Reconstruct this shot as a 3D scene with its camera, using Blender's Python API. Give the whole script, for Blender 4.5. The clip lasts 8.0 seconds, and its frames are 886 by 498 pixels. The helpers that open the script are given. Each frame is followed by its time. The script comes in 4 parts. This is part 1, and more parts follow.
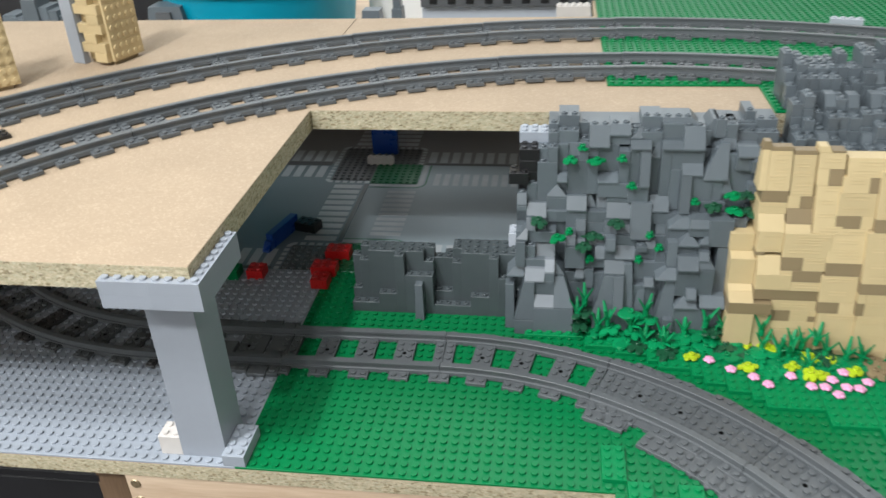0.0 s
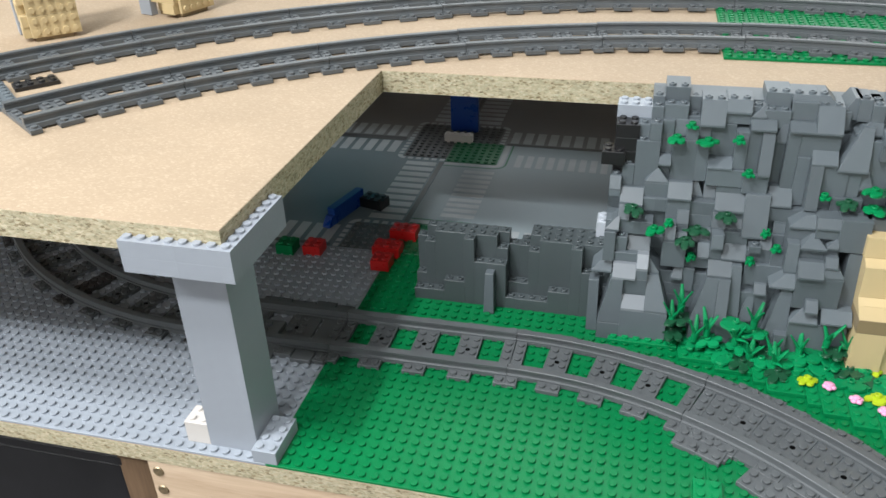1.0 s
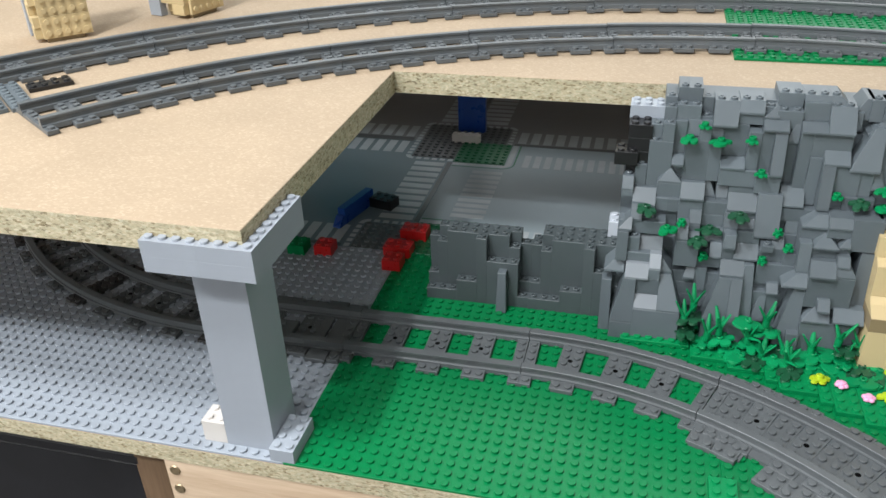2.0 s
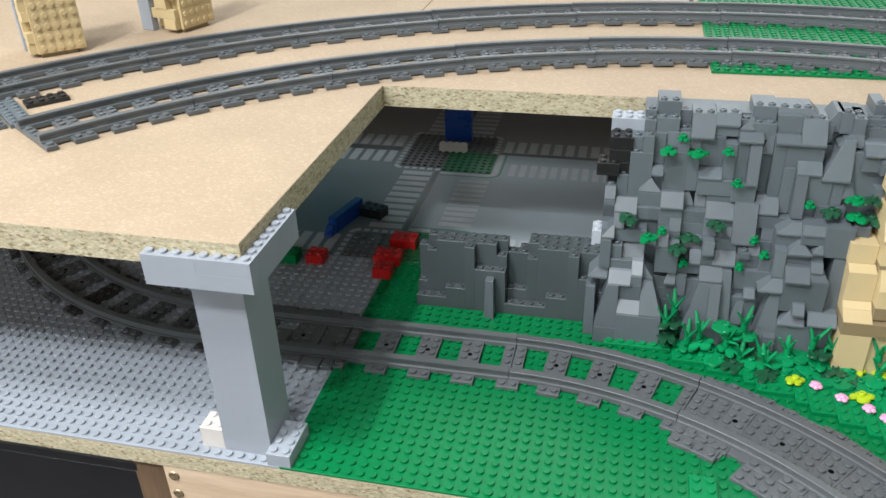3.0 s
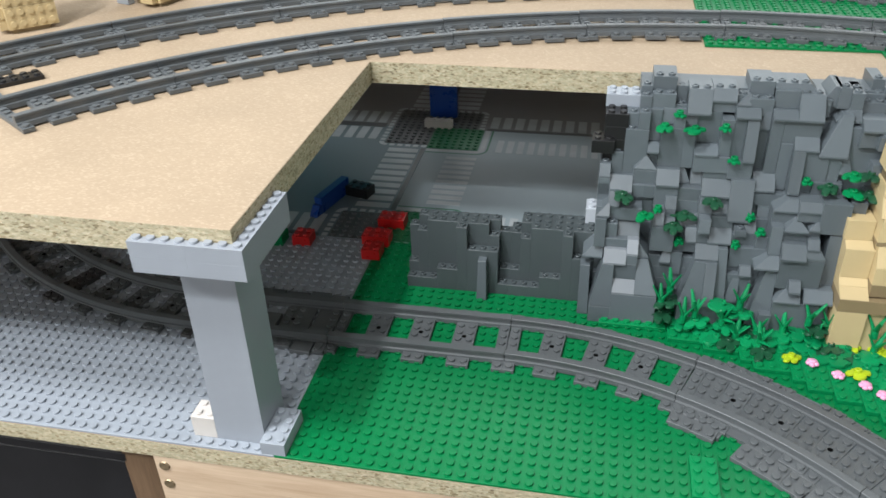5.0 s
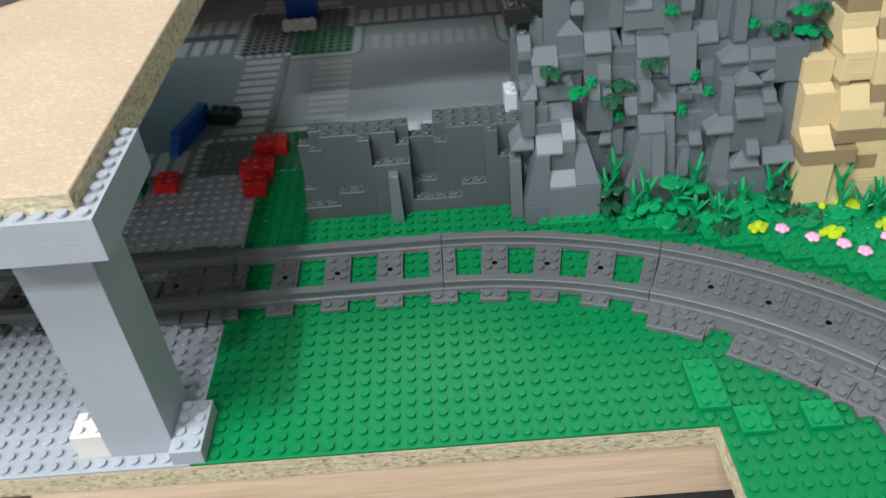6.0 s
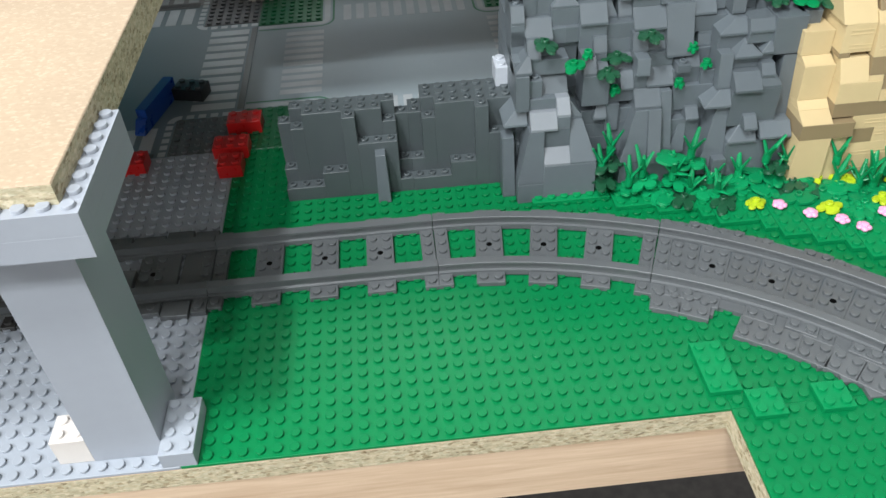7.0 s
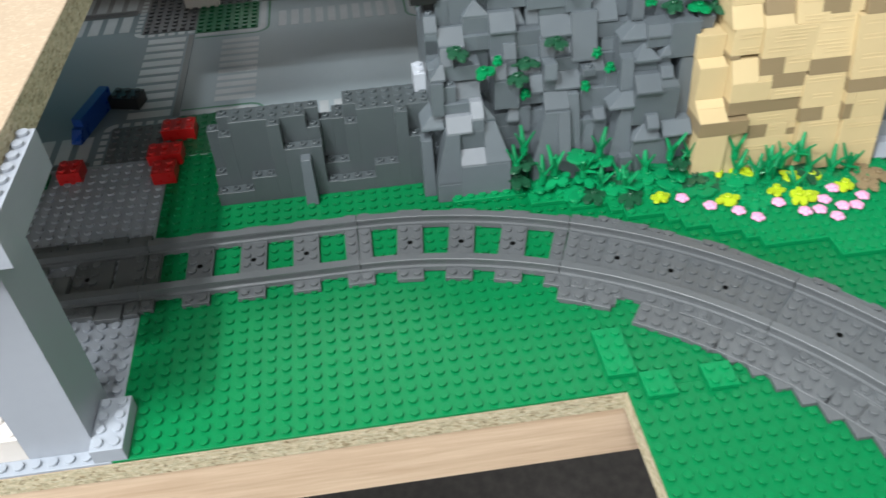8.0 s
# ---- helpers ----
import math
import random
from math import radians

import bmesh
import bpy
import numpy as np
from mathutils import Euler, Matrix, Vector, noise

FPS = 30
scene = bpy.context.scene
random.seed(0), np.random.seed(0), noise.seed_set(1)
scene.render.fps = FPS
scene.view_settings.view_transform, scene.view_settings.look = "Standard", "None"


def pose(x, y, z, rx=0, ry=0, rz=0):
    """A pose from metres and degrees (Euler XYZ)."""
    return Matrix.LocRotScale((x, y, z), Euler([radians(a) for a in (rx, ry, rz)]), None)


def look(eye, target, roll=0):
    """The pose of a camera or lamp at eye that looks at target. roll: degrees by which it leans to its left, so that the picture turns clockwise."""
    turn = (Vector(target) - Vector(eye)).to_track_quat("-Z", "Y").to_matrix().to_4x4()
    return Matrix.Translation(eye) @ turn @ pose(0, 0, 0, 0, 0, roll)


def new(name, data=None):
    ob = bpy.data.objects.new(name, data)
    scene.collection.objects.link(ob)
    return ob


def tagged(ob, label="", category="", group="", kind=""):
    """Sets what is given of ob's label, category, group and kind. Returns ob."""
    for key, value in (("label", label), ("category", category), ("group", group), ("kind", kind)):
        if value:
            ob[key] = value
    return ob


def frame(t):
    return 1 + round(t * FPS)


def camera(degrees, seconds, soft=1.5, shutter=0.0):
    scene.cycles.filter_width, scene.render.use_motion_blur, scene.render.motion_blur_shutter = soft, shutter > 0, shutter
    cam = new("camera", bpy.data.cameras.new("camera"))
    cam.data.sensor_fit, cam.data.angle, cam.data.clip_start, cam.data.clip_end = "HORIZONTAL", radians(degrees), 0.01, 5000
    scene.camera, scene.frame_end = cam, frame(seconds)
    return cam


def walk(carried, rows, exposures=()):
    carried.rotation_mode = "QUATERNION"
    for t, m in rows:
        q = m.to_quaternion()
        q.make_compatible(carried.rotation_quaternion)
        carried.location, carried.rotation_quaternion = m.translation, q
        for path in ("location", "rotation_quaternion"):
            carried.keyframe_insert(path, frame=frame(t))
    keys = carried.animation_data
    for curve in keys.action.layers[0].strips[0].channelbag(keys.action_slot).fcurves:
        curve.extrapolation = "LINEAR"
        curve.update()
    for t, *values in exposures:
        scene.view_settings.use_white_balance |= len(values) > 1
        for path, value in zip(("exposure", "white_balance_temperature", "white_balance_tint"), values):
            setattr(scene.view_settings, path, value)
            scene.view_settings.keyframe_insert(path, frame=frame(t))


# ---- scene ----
cam = camera(57.6, 8.0, soft=1.5, shutter=0.5)
PATH = [
    (0, (0.20914, -0.37969, 0.39982), (-0.05141, 1.33233, -0.60073), -2.66),
    (0.5, (0.20907, -0.33465, 0.36523), (-0.16541, 1.35939, -0.62976), -1.66),
    (1, (0.19997, -0.31513, 0.35302), (-0.24739, 1.35396, -0.65396), -2.01),
    (2.5, (0.18961, -0.32776, 0.35835), (-0.24238, 1.34627, -0.64713), -1.90),
    (3, (0.19166, -0.33449, 0.36712), (-0.21885, 1.34873, -0.632), -1.89),
    (3.5, (0.18682, -0.33237, 0.36346), (-0.20787, 1.35079, -0.64212), -1.55),
    (4, (0.1815, -0.33155, 0.36563), (-0.20365, 1.34361, -0.65688), -0.82),
    (5.3, (0.17737, -0.31571, 0.36599), (-0.13501, 1.33661, -0.71671), -2.71),
    (5.5, (0.17622, -0.30437, 0.36254), (-0.07224, 1.33985, -0.74868), -4.41),
    (6, (0.13651, -0.24296, 0.31655), (0.10554, 1.31476, -0.93746), -5.25),
    (6.5, (0.12411, -0.22258, 0.31342), (0.18179, 1.29008, -0.99369), -4.26),
    (7, (0.11372, -0.22192, 0.31071), (0.19366, 1.28084, -1.0066), -3.48),
    (7.5, (0.11813, -0.22398, 0.31405), (0.22454, 1.27063, -1.01064), -3.22),
    (8, (0.14132, -0.24265, 0.32926), (0.2934, 1.2395, -1.00494), -3.12),
]
walk(cam, [(t, look(eye, target, roll)) for t, eye, target, roll in PATH],
     exposures=[(0, -0.9), (1, -0.79), (4, -0.8), (5.5, -0.86), (6.5, -0.70), (8, -0.60)])

U = 0.008  # one stud pitch in metres: all sizes below are in studs


# ---- world and light ----
world = bpy.data.worlds.new("room_light")
scene.world = world
world.use_nodes = True
world.node_tree.nodes["Background"].inputs[0].default_value = (0.9, 0.95, 1.0, 1)
world.node_tree.nodes["Background"].inputs[1].default_value = 0.3


def ceiling_lamp(x, y, z, w, d, watts, tint):
    data = bpy.data.lights.new("ceiling_lamp", "AREA")
    data.shape, data.size, data.size_y, data.energy, data.color = "RECTANGLE", w, d, watts, tint
    ob = new("ceiling_lamp", data)
    ob.matrix_basis = look((x, y, z), (x, y + 0.001, z - 1))
    return ob


ceiling_lamp(-0.09, -0.935, 1.615, 0.10, 0.05, 25, (0.94, 0.97, 1.0))   # row of tubes over the front of the table
ceiling_lamp(-0.90, -1.05, 1.615, 0.5, 0.1, 38, (0.94, 0.97, 1.0))
ceiling_lamp(-1.95, -0.90, 1.615, 0.6, 0.4, 80, (0.94, 0.97, 1.0))
ceiling_lamp(-0.37, -0.42, 1.615, 0.08, 0.3, 42, (0.94, 0.97, 1.0))   # tube over the pillar
ceiling_lamp(-1.00, -2.25, 1.615, 4.2, 0.16, 22, (0.94, 0.97, 1.0))    # two unseen rows added in front, low light to fill under the deck
ceiling_lamp(-1.00, -3.05, 1.615, 4.2, 0.16, 40, (0.96, 0.97, 1.0))
ceiling_lamp(0.8, 1.75, 1.615, 2.0, 0.5, 22, (0.92, 0.97, 1.0))        # panels behind the table
ceiling_lamp(0.0, 2.35, 1.615, 3.2, 1.3, 84, (0.92, 0.97, 1.0))        # unseen broad lamp, added to brighten deck top and far roads
ceiling_lamp(0.3, 0.0, 1.63, 3.4, 3.4, 3, (0.93, 0.97, 1.0))           # soft fill added over the whole scene, no such panels known
scene.view_settings.exposure = 0.0


# ---- materials ----
def material(name):
    m = bpy.data.materials.new(name)
    m.use_nodes = True
    nt = m.node_tree
    return m, nt, nt.nodes["Principled BSDF"]


def node(nt, kind, **sockets):
    n = nt.nodes.new(kind)
    for k, v in sockets.items():
        n.inputs[k].default_value = v
    return n


def ramp(nt, fac, stops):
    r = nt.nodes.new("ShaderNodeValToRGB")
    while len(r.color_ramp.elements) < len(stops):
        r.color_ramp.elements.new(0.5)
    for e, (p, c) in zip(r.color_ramp.elements, stops):
        e.position, e.color = p, (*c, 1)
    nt.links.new(fac, r.inputs[0])
    return r


def plastic(name, colour, rough=0.28, vary=0.10, spec=0.5):
    """Moulded toy plastic: slight shade differences from piece to piece, faint dust and scuffs."""
    m, nt, b = material(name)
    L = nt.links.new
    info = nt.nodes.new("ShaderNodeObjectInfo")
    co = nt.nodes.new("ShaderNodeTexCoord")
    dust = node(nt, "ShaderNodeTexNoise", Scale=55.0, Detail=5.0, Roughness=0.6)
    fine = node(nt, "ShaderNodeTexNoise", Scale=900.0, Detail=3.0)
    L(co.outputs["Object"], dust.inputs["Vector"])
    L(co.outputs["Object"], fine.inputs["Vector"])
    hsv = node(nt, "ShaderNodeHueSaturation")
    hsv.inputs["Color"].default_value = (*colour, 1)
    mr = node(nt, "ShaderNodeMapRange")
    mr.inputs["To Min"].default_value, mr.inputs["To Max"].default_value = 1 - vary, 1 + vary
    L(info.outputs["Random"], mr.inputs["Value"])
    mul = nt.nodes.new("ShaderNodeMath")
    mul.operation = "MULTIPLY_ADD"
    L(dust.outputs["Fac"], mul.inputs[0])
    mul.inputs[1].default_value = 0.12
    L(mr.outputs[0], mul.inputs[2])
    sub = nt.nodes.new("ShaderNodeMath")
    sub.operation = "SUBTRACT"
    sub.inputs[1].default_value = 0.06
    L(mul.outputs[0], sub.inputs[0])
    L(sub.outputs[0], hsv.inputs["Value"])
    L(hsv.outputs[0], b.inputs["Base Color"])
    rr = node(nt, "ShaderNodeMapRange")
    rr.inputs["To Min"].default_value, rr.inputs["To Max"].default_value = rough - 0.08, rough + 0.1
    L(dust.outputs["Fac"], rr.inputs["Value"])
    L(rr.outputs[0], b.inputs["Roughness"])
    bump = node(nt, "ShaderNodeBump", Strength=0.04, Distance=0.0003)
    L(fine.outputs["Fac"], bump.inputs["Height"])
    L(bump.outputs[0], b.inputs["Normal"])
    b.inputs["IOR"].default_value = 1.5
    b.inputs["Specular IOR Level"].default_value = spec
    return m


GREEN = plastic("green_plastic", (0.001, 0.165, 0.05), 0.34, 0.04, 0.2)
BRIGHT = plastic("bright_green_plastic", (0.002, 0.205, 0.066), 0.4, 0.06, 0.16)
LEAF = plastic("leaf_green_plastic", (0.003, 0.225, 0.078), 0.3, 0.16, 0.3)
DKGREEN = plastic("dark_green_plastic", (0.012, 0.075, 0.035), 0.3)
LIGHT = plastic("light_grey_plastic", (0.31, 0.34, 0.38), 0.4, 0.03)
PILLAR = plastic("pillar_grey_plastic", (0.31, 0.335, 0.375), 0.38, 0.0)
PALE = plastic("pale_grey_plastic", (0.42, 0.45, 0.49), 0.3, 0.04)
DARK = plastic("dark_grey_plastic", (0.106, 0.126, 0.139), 0.36, 0.12)
TRACKGREY = plastic("track_grey_plastic", (0.103, 0.112, 0.117), 0.38, 0.06, 0.4)
MIDGREY = plastic("mid_grey_plastic", (0.205, 0.225, 0.245), 0.36, 0.06)
MOULD = plastic("moulded_rock_plastic", (0.070, 0.085, 0.090), 0.4, 0.05)
CHARCOAL = plastic("charcoal_plastic", (0.045, 0.044, 0.044), 0.42, 0.08)
DEEP = plastic("deep_grey_plastic", (0.09, 0.094, 0.098), 0.35, 0.08)
TAN = plastic("tan_plastic", (0.55, 0.43, 0.235), 0.5, 0.06)
DKTAN = plastic("dark_tan_plastic", (0.235, 0.175, 0.095), 0.5, 0.06)
WHITE = plastic("white_plastic", (0.62, 0.58, 0.54), 0.3, 0.03)
RED = plastic("red_plastic", (0.50, 0.012, 0.012), 0.28, 0.05)
BLUE = plastic("blue_plastic", (0.006, 0.05, 0.26), 0.28, 0.05)
BLACK = plastic("black_plastic", (0.012, 0.012, 0.013), 0.3, 0.05)
PINK = plastic("pink_plastic", (0.84, 0.38, 0.58), 0.3, 0.05)
LIME = plastic("lime_plastic", (0.43, 0.56, 0.02), 0.3, 0.06)
TEAL = plastic("teal_plastic", (0.0, 0.28, 0.40), 0.35, 0.03)


def chip_top():
    m, nt, b = material("chipboard_face")
    L = nt.links.new
    co = nt.nodes.new("ShaderNodeTexCoord")
    v = node(nt, "ShaderNodeTexVoronoi", Scale=950.0, Randomness=1.0)
    stretch = node(nt, "ShaderNodeMapping")
    stretch.inputs["Scale"].default_value = (0.65, 1.0, 1.0)
    L(co.outputs["Object"], stretch.inputs["Vector"])
    L(stretch.outputs[0], v.inputs["Vector"])
    n = node(nt, "ShaderNodeTexNoise", Scale=12.0, Detail=6.0, Roughness=0.6)
    L(co.outputs["Object"], n.inputs["Vector"])
    sep = nt.nodes.new("ShaderNodeSeparateColor")
    L(v.outputs["Color"], sep.inputs[0])
    r = ramp(nt, sep.outputs[0], [(0.0, (0.385, 0.295, 0.205)), (0.75, (0.412, 0.318, 0.222)), (1.0, (0.47, 0.37, 0.265))])
    r2 = ramp(nt, n.outputs["Fac"], [(0.3, (0.93, 0.92, 0.91)), (0.7, (1.04, 1.03, 1.02))])
    mix = nt.nodes.new("ShaderNodeMix")
    mix.data_type, mix.blend_type = "RGBA", "MULTIPLY"
    mix.inputs[0].default_value = 1
    L(r.outputs[0], mix.inputs[6])
    L(r2.outputs[0], mix.inputs[7])
    L(mix.outputs[2], b.inputs["Base Color"])
    b.inputs["Roughness"].default_value = 0.62
    b.inputs["Specular IOR Level"].default_value = 0.2
    bump = node(nt, "ShaderNodeBump", Strength=0.15, Distance=0.0004)
    L(sep.outputs[1], bump.inputs["Height"])
    L(bump.outputs[0], b.inputs["Normal"])
    return m


def chip_edge():
    m, nt, b = material("chipboard_edge")
    L = nt.links.new
    co = nt.nodes.new("ShaderNodeTexCoord")
    stretch = node(nt, "ShaderNodeMapping")
    stretch.inputs["Scale"].default_value = (0.6, 0.6, 1.25)
    L(co.outputs["Object"], stretch.inputs["Vector"])
    v = node(nt, "ShaderNodeTexVoronoi", Scale=1000.0)
    v2 = node(nt, "ShaderNodeTexVoronoi", Scale=520.0)
    L(stretch.outputs[0], v.inputs["Vector"])
    L(stretch.outputs[0], v2.inputs["Vector"])
    sep = nt.nodes.new("ShaderNodeSeparateColor")
    L(v.outputs["Color"], sep.inputs[0])
    sep2 = nt.nodes.new("ShaderNodeSeparateColor")
    L(v2.outputs["Color"], sep2.inputs[0])
    add = nt.nodes.new("ShaderNodeMath")
    add.operation = "MULTIPLY_ADD"
    L(sep.outputs[0], add.inputs[0])
    add.inputs[1].default_value = 0.5
    half = nt.nodes.new("ShaderNodeMath")
    half.operation = "MULTIPLY"
    half.inputs[1].default_value = 0.5
    L(sep2.outputs[0], half.inputs[0])
    L(half.outputs[0], add.inputs[2])
    r = ramp(nt, add.outputs[0], [(0.1, (0.25, 0.20, 0.13)), (0.2, (0.43, 0.37, 0.25)), (0.5, (0.50, 0.435, 0.30)), (0.95, (0.62, 0.56, 0.42))])
    v3 = node(nt, "ShaderNodeTexVoronoi", Scale=620.0)
    L(stretch.outputs[0], v3.inputs["Vector"])
    sep3 = nt.nodes.new("ShaderNodeSeparateColor")
    L(v3.outputs["Color"], sep3.inputs[0])
    gap = ramp(nt, sep3.outputs[0], [(0.05, (0.60, 0.54, 0.46)), (0.13, (1, 1, 1))])
    flake = ramp(nt, sep3.outputs[1], [(0.2, (0.90, 0.92, 0.88)), (0.8, (1.06, 1.04, 1.0))])
    tone = gap
    for layer in (flake, r):
        mix = nt.nodes.new("ShaderNodeMix")
        mix.data_type, mix.blend_type = "RGBA", "MULTIPLY"
        mix.inputs[0].default_value = 1
        L(tone.outputs[0] if tone is gap else tone.outputs[2], mix.inputs[6])
        L(layer.outputs[0], mix.inputs[7])
        tone = mix
    L(tone.outputs[2], b.inputs["Base Color"])
    b.inputs["Roughness"].default_value = 0.85
    bump = node(nt, "ShaderNodeBump", Strength=0.8, Distance=0.0012)
    L(add.outputs[0], bump.inputs["Height"])
    L(bump.outputs[0], b.inputs["Normal"])
    return m


def wood(name, light, dark, along=(1.0, 12.0, 12.0)):
    m, nt, b = material(name)
    L = nt.links.new
    co = nt.nodes.new("ShaderNodeTexCoord")
    mp = node(nt, "ShaderNodeMapping")
    mp.inputs["Scale"].default_value = along
    L(co.outputs["Object"], mp.inputs["Vector"])
    n = node(nt, "ShaderNodeTexNoise", Scale=22.0, Detail=6.0, Roughness=0.65, Distortion=0.6)
    n2 = node(nt, "ShaderNodeTexNoise", Scale=5.0, Detail=3.0)
    L(mp.outputs[0], n.inputs["Vector"])
    L(mp.outputs[0], n2.inputs["Vector"])
    add = nt.nodes.new("ShaderNodeMath")
    L(n.outputs["Fac"], add.inputs[0])
    L(n2.outputs["Fac"], add.inputs[1])
    half = nt.nodes.new("ShaderNodeMath")
    half.operation = "MULTIPLY"
    half.inputs[1].default_value = 0.5
    L(add.outputs[0], half.inputs[0])
    r = ramp(nt, half.outputs[0], [(0.35, dark), (0.62, light)])
    L(r.outputs[0], b.inputs["Base Color"])
    b.inputs["Roughness"].default_value = 0.6
    bump = node(nt, "ShaderNodeBump", Strength=0.2, Distance=0.0006)
    L(n.outputs["Fac"], bump.inputs["Height"])
    L(bump.outputs[0], b.inputs["Normal"])
    return m


def plain(name, colour, rough=0.6, metal=0.0, scale=8.0, amount=0.12):
    m, nt, b = material(name)
    co = nt.nodes.new("ShaderNodeTexCoord")
    n = node(nt, "ShaderNodeTexNoise", Scale=scale, Detail=6.0)
    nt.links.new(co.outputs["Object"], n.inputs["Vector"])
    lo, hi = [tuple(c * k for c in colour) for k in (1 - amount, 1 + amount)]
    r = ramp(nt, n.outputs["Fac"], [(0.3, lo), (0.7, hi)])
    nt.links.new(r.outputs[0], b.inputs["Base Color"])
    b.inputs["Roughness"].default_value, b.inputs["Metallic"].default_value = rough, metal
    return m


CHIP, EDGE = chip_top(), chip_edge()
PINE = wood("pine", (0.68, 0.52, 0.37), (0.50, 0.35, 0.23), (1.0, 16.0, 16.0))
BROWN = wood("brown_wood", (0.17, 0.105, 0.06), (0.10, 0.06, 0.032), (12.0, 12.0, 1.0))
STEEL = plain("screw_steel", (0.30, 0.23, 0.14), 0.38, 0.6, 300.0, 0.3)
PAINT = plain("wall_paint", (0.82, 0.82, 0.80), 0.8)
CARPET = plain("dark_floor", (0.033, 0.029, 0.026), 0.9, 0.0, 60.0, 0.3)
BIN = plain("black_bin_plastic", (0.014, 0.014, 0.016), 0.4, 0.0, 30.0, 0.2)
PRINT_WHITE = plain("road_print_white", (0.45, 0.49, 0.51), 0.3, 0.0, 40.0)
# crossing and kerb print, slightly greyer than PRINT_WHITE
PRINT_FAINT = plain("road_print_faint", (0.41, 0.44, 0.45), 0.3, 0.0, 40.0)
PRINT_GREEN = plain("road_print_green", (0.02, 0.16, 0.07), 0.3, 0.0, 40.0)
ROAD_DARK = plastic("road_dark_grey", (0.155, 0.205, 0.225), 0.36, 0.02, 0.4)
# far road plates: neutral grey, lightened to make up for weak light under deck
ROAD_LIFTED = plastic("road_lifted_grey", (0.225, 0.23, 0.235), 0.36, 0.02, 0.4)
ROAD_LIGHT = plastic("road_grey", (0.29, 0.345, 0.37), 0.38, 0.02, 0.4)
HOLE = plain("pin_hole_black", (0.004, 0.004, 0.004), 0.9)
HOLE.node_tree.nodes["Principled BSDF"].inputs["Specular IOR Level"].default_value = 0.0


# ---- building blocks ----
def finish(bm, name, mat, sharp=35, flat=False):
    bmesh.ops.scale(bm, vec=(U, U, U), verts=bm.verts)
    me = bpy.data.meshes.new(name)
    bm.to_mesh(me)
    bm.free()
    me.materials.append(mat)
    if not flat:
        me.polygons.foreach_set("use_smooth", [True] * len(me.polygons))
        me.set_sharp_from_angle(angle=radians(sharp))
    return me


def place(ob, x, y, z, rz=0, rx=0, ry=0):
    ob.matrix_basis = pose(x * U, y * U, z * U, rx, ry, rz)
    return ob


def part(name, bm, mat, parent=None, label="", x=0, y=0, z=0, rz=0, rx=0, ry=0):
    """Links a bmesh (or a finished mesh) as one object at a place in studs."""
    me = bm if isinstance(bm, bpy.types.Mesh) else finish(bm, name, mat)
    ob = new(name, me)
    ob.parent = parent
    place(ob, x, y, z, rz, rx, ry)
    return tagged(ob, label)


def thing(name, x, y, z, label, category, group="", kind="", rz=0):
    ob = new(name)
    ob.empty_display_size = 0.01
    place(ob, x, y, z, rz)
    return tagged(ob, label, category, group, kind)


def add_box(bm, x0, y0, z0, x1, y1, z1, bevel=0.03):
    r = bmesh.ops.create_cube(bm, size=1)
    vs = r["verts"]
    bmesh.ops.scale(bm, vec=(x1 - x0, y1 - y0, z1 - z0), verts=vs)
    bmesh.ops.translate(bm, vec=((x0 + x1) / 2, (y0 + y1) / 2, (z0 + z1) / 2), verts=vs)
    if bevel:
        es = list({e for v in vs for e in v.link_edges})
        bmesh.ops.bevel(bm, geom=es, offset=bevel, segments=1, affect="EDGES", profile=0.5)


def box(x0, y0, z0, x1, y1, z1, bevel=0.03):
    bm = bmesh.new()
    add_box(bm, x0, y0, z0, x1, y1, z1, bevel)
    return bm


def add_stud(bm, x, y, z, r=0.3, h=0.2, n=14):
    """A stud with a softened rim, open below."""
    rings = []
    for rad, up in ((r, 0), (r, h - 0.018), (r - 0.018, h)):
        rings.append([bm.verts.new((x + rad * math.cos(2 * math.pi * k / n), y + rad * math.sin(2 * math.pi * k / n), z + up)) for k in range(n)])
    for a, b in zip(rings, rings[1:]):
        for k in range(n):
            bm.faces.new((a[k], a[(k + 1) % n], b[(k + 1) % n], b[k])).smooth = True
    bm.faces.new(rings[-1])


def add_ring_stud(bm, x, y, z, r=0.3, h=0.2, n=12):
    """A hollow stud: a thin ring round a recess."""
    rings = []
    for rad, up in ((r, 0), (r, h - 0.03), (r - 0.03, h), (0.17, h), (0.16, 0.03)):
        rings.append([bm.verts.new((x + rad * math.cos(2 * math.pi * k / n), y + rad * math.sin(2 * math.pi * k / n), z + up)) for k in range(n)])
    for a, b in zip(rings, rings[1:]):
        for k in range(n):
            bm.faces.new((a[k], a[(k + 1) % n], b[(k + 1) % n], b[k]))
    bm.faces.new(rings[-1])


def stud_field(xs, ys, z, skip=None, n=14, r=0.3, h=0.2):
    """Vertices and faces of many studs at once."""
    circle = [(math.cos(2 * math.pi * k / n), math.sin(2 * math.pi * k / n)) for k in range(n)]
    verts, faces = [], []
    for x in xs:
        for y in ys:
            if skip and skip(x, y):
                continue
            o = len(verts)
            for rad, up in ((r, 0), (r, h - 0.018), (r - 0.018, h)):
                verts += [((x + rad * c), (y + rad * s), z + up) for c, s in circle]
            for ring in (0, n):
                faces += [(o + ring + k, o + ring + (k + 1) % n, o + ring + n + (k + 1) % n, o + ring + n + k) for k in range(n)]
            faces.append(tuple(o + 2 * n + k for k in range(n)))
    return verts, faces


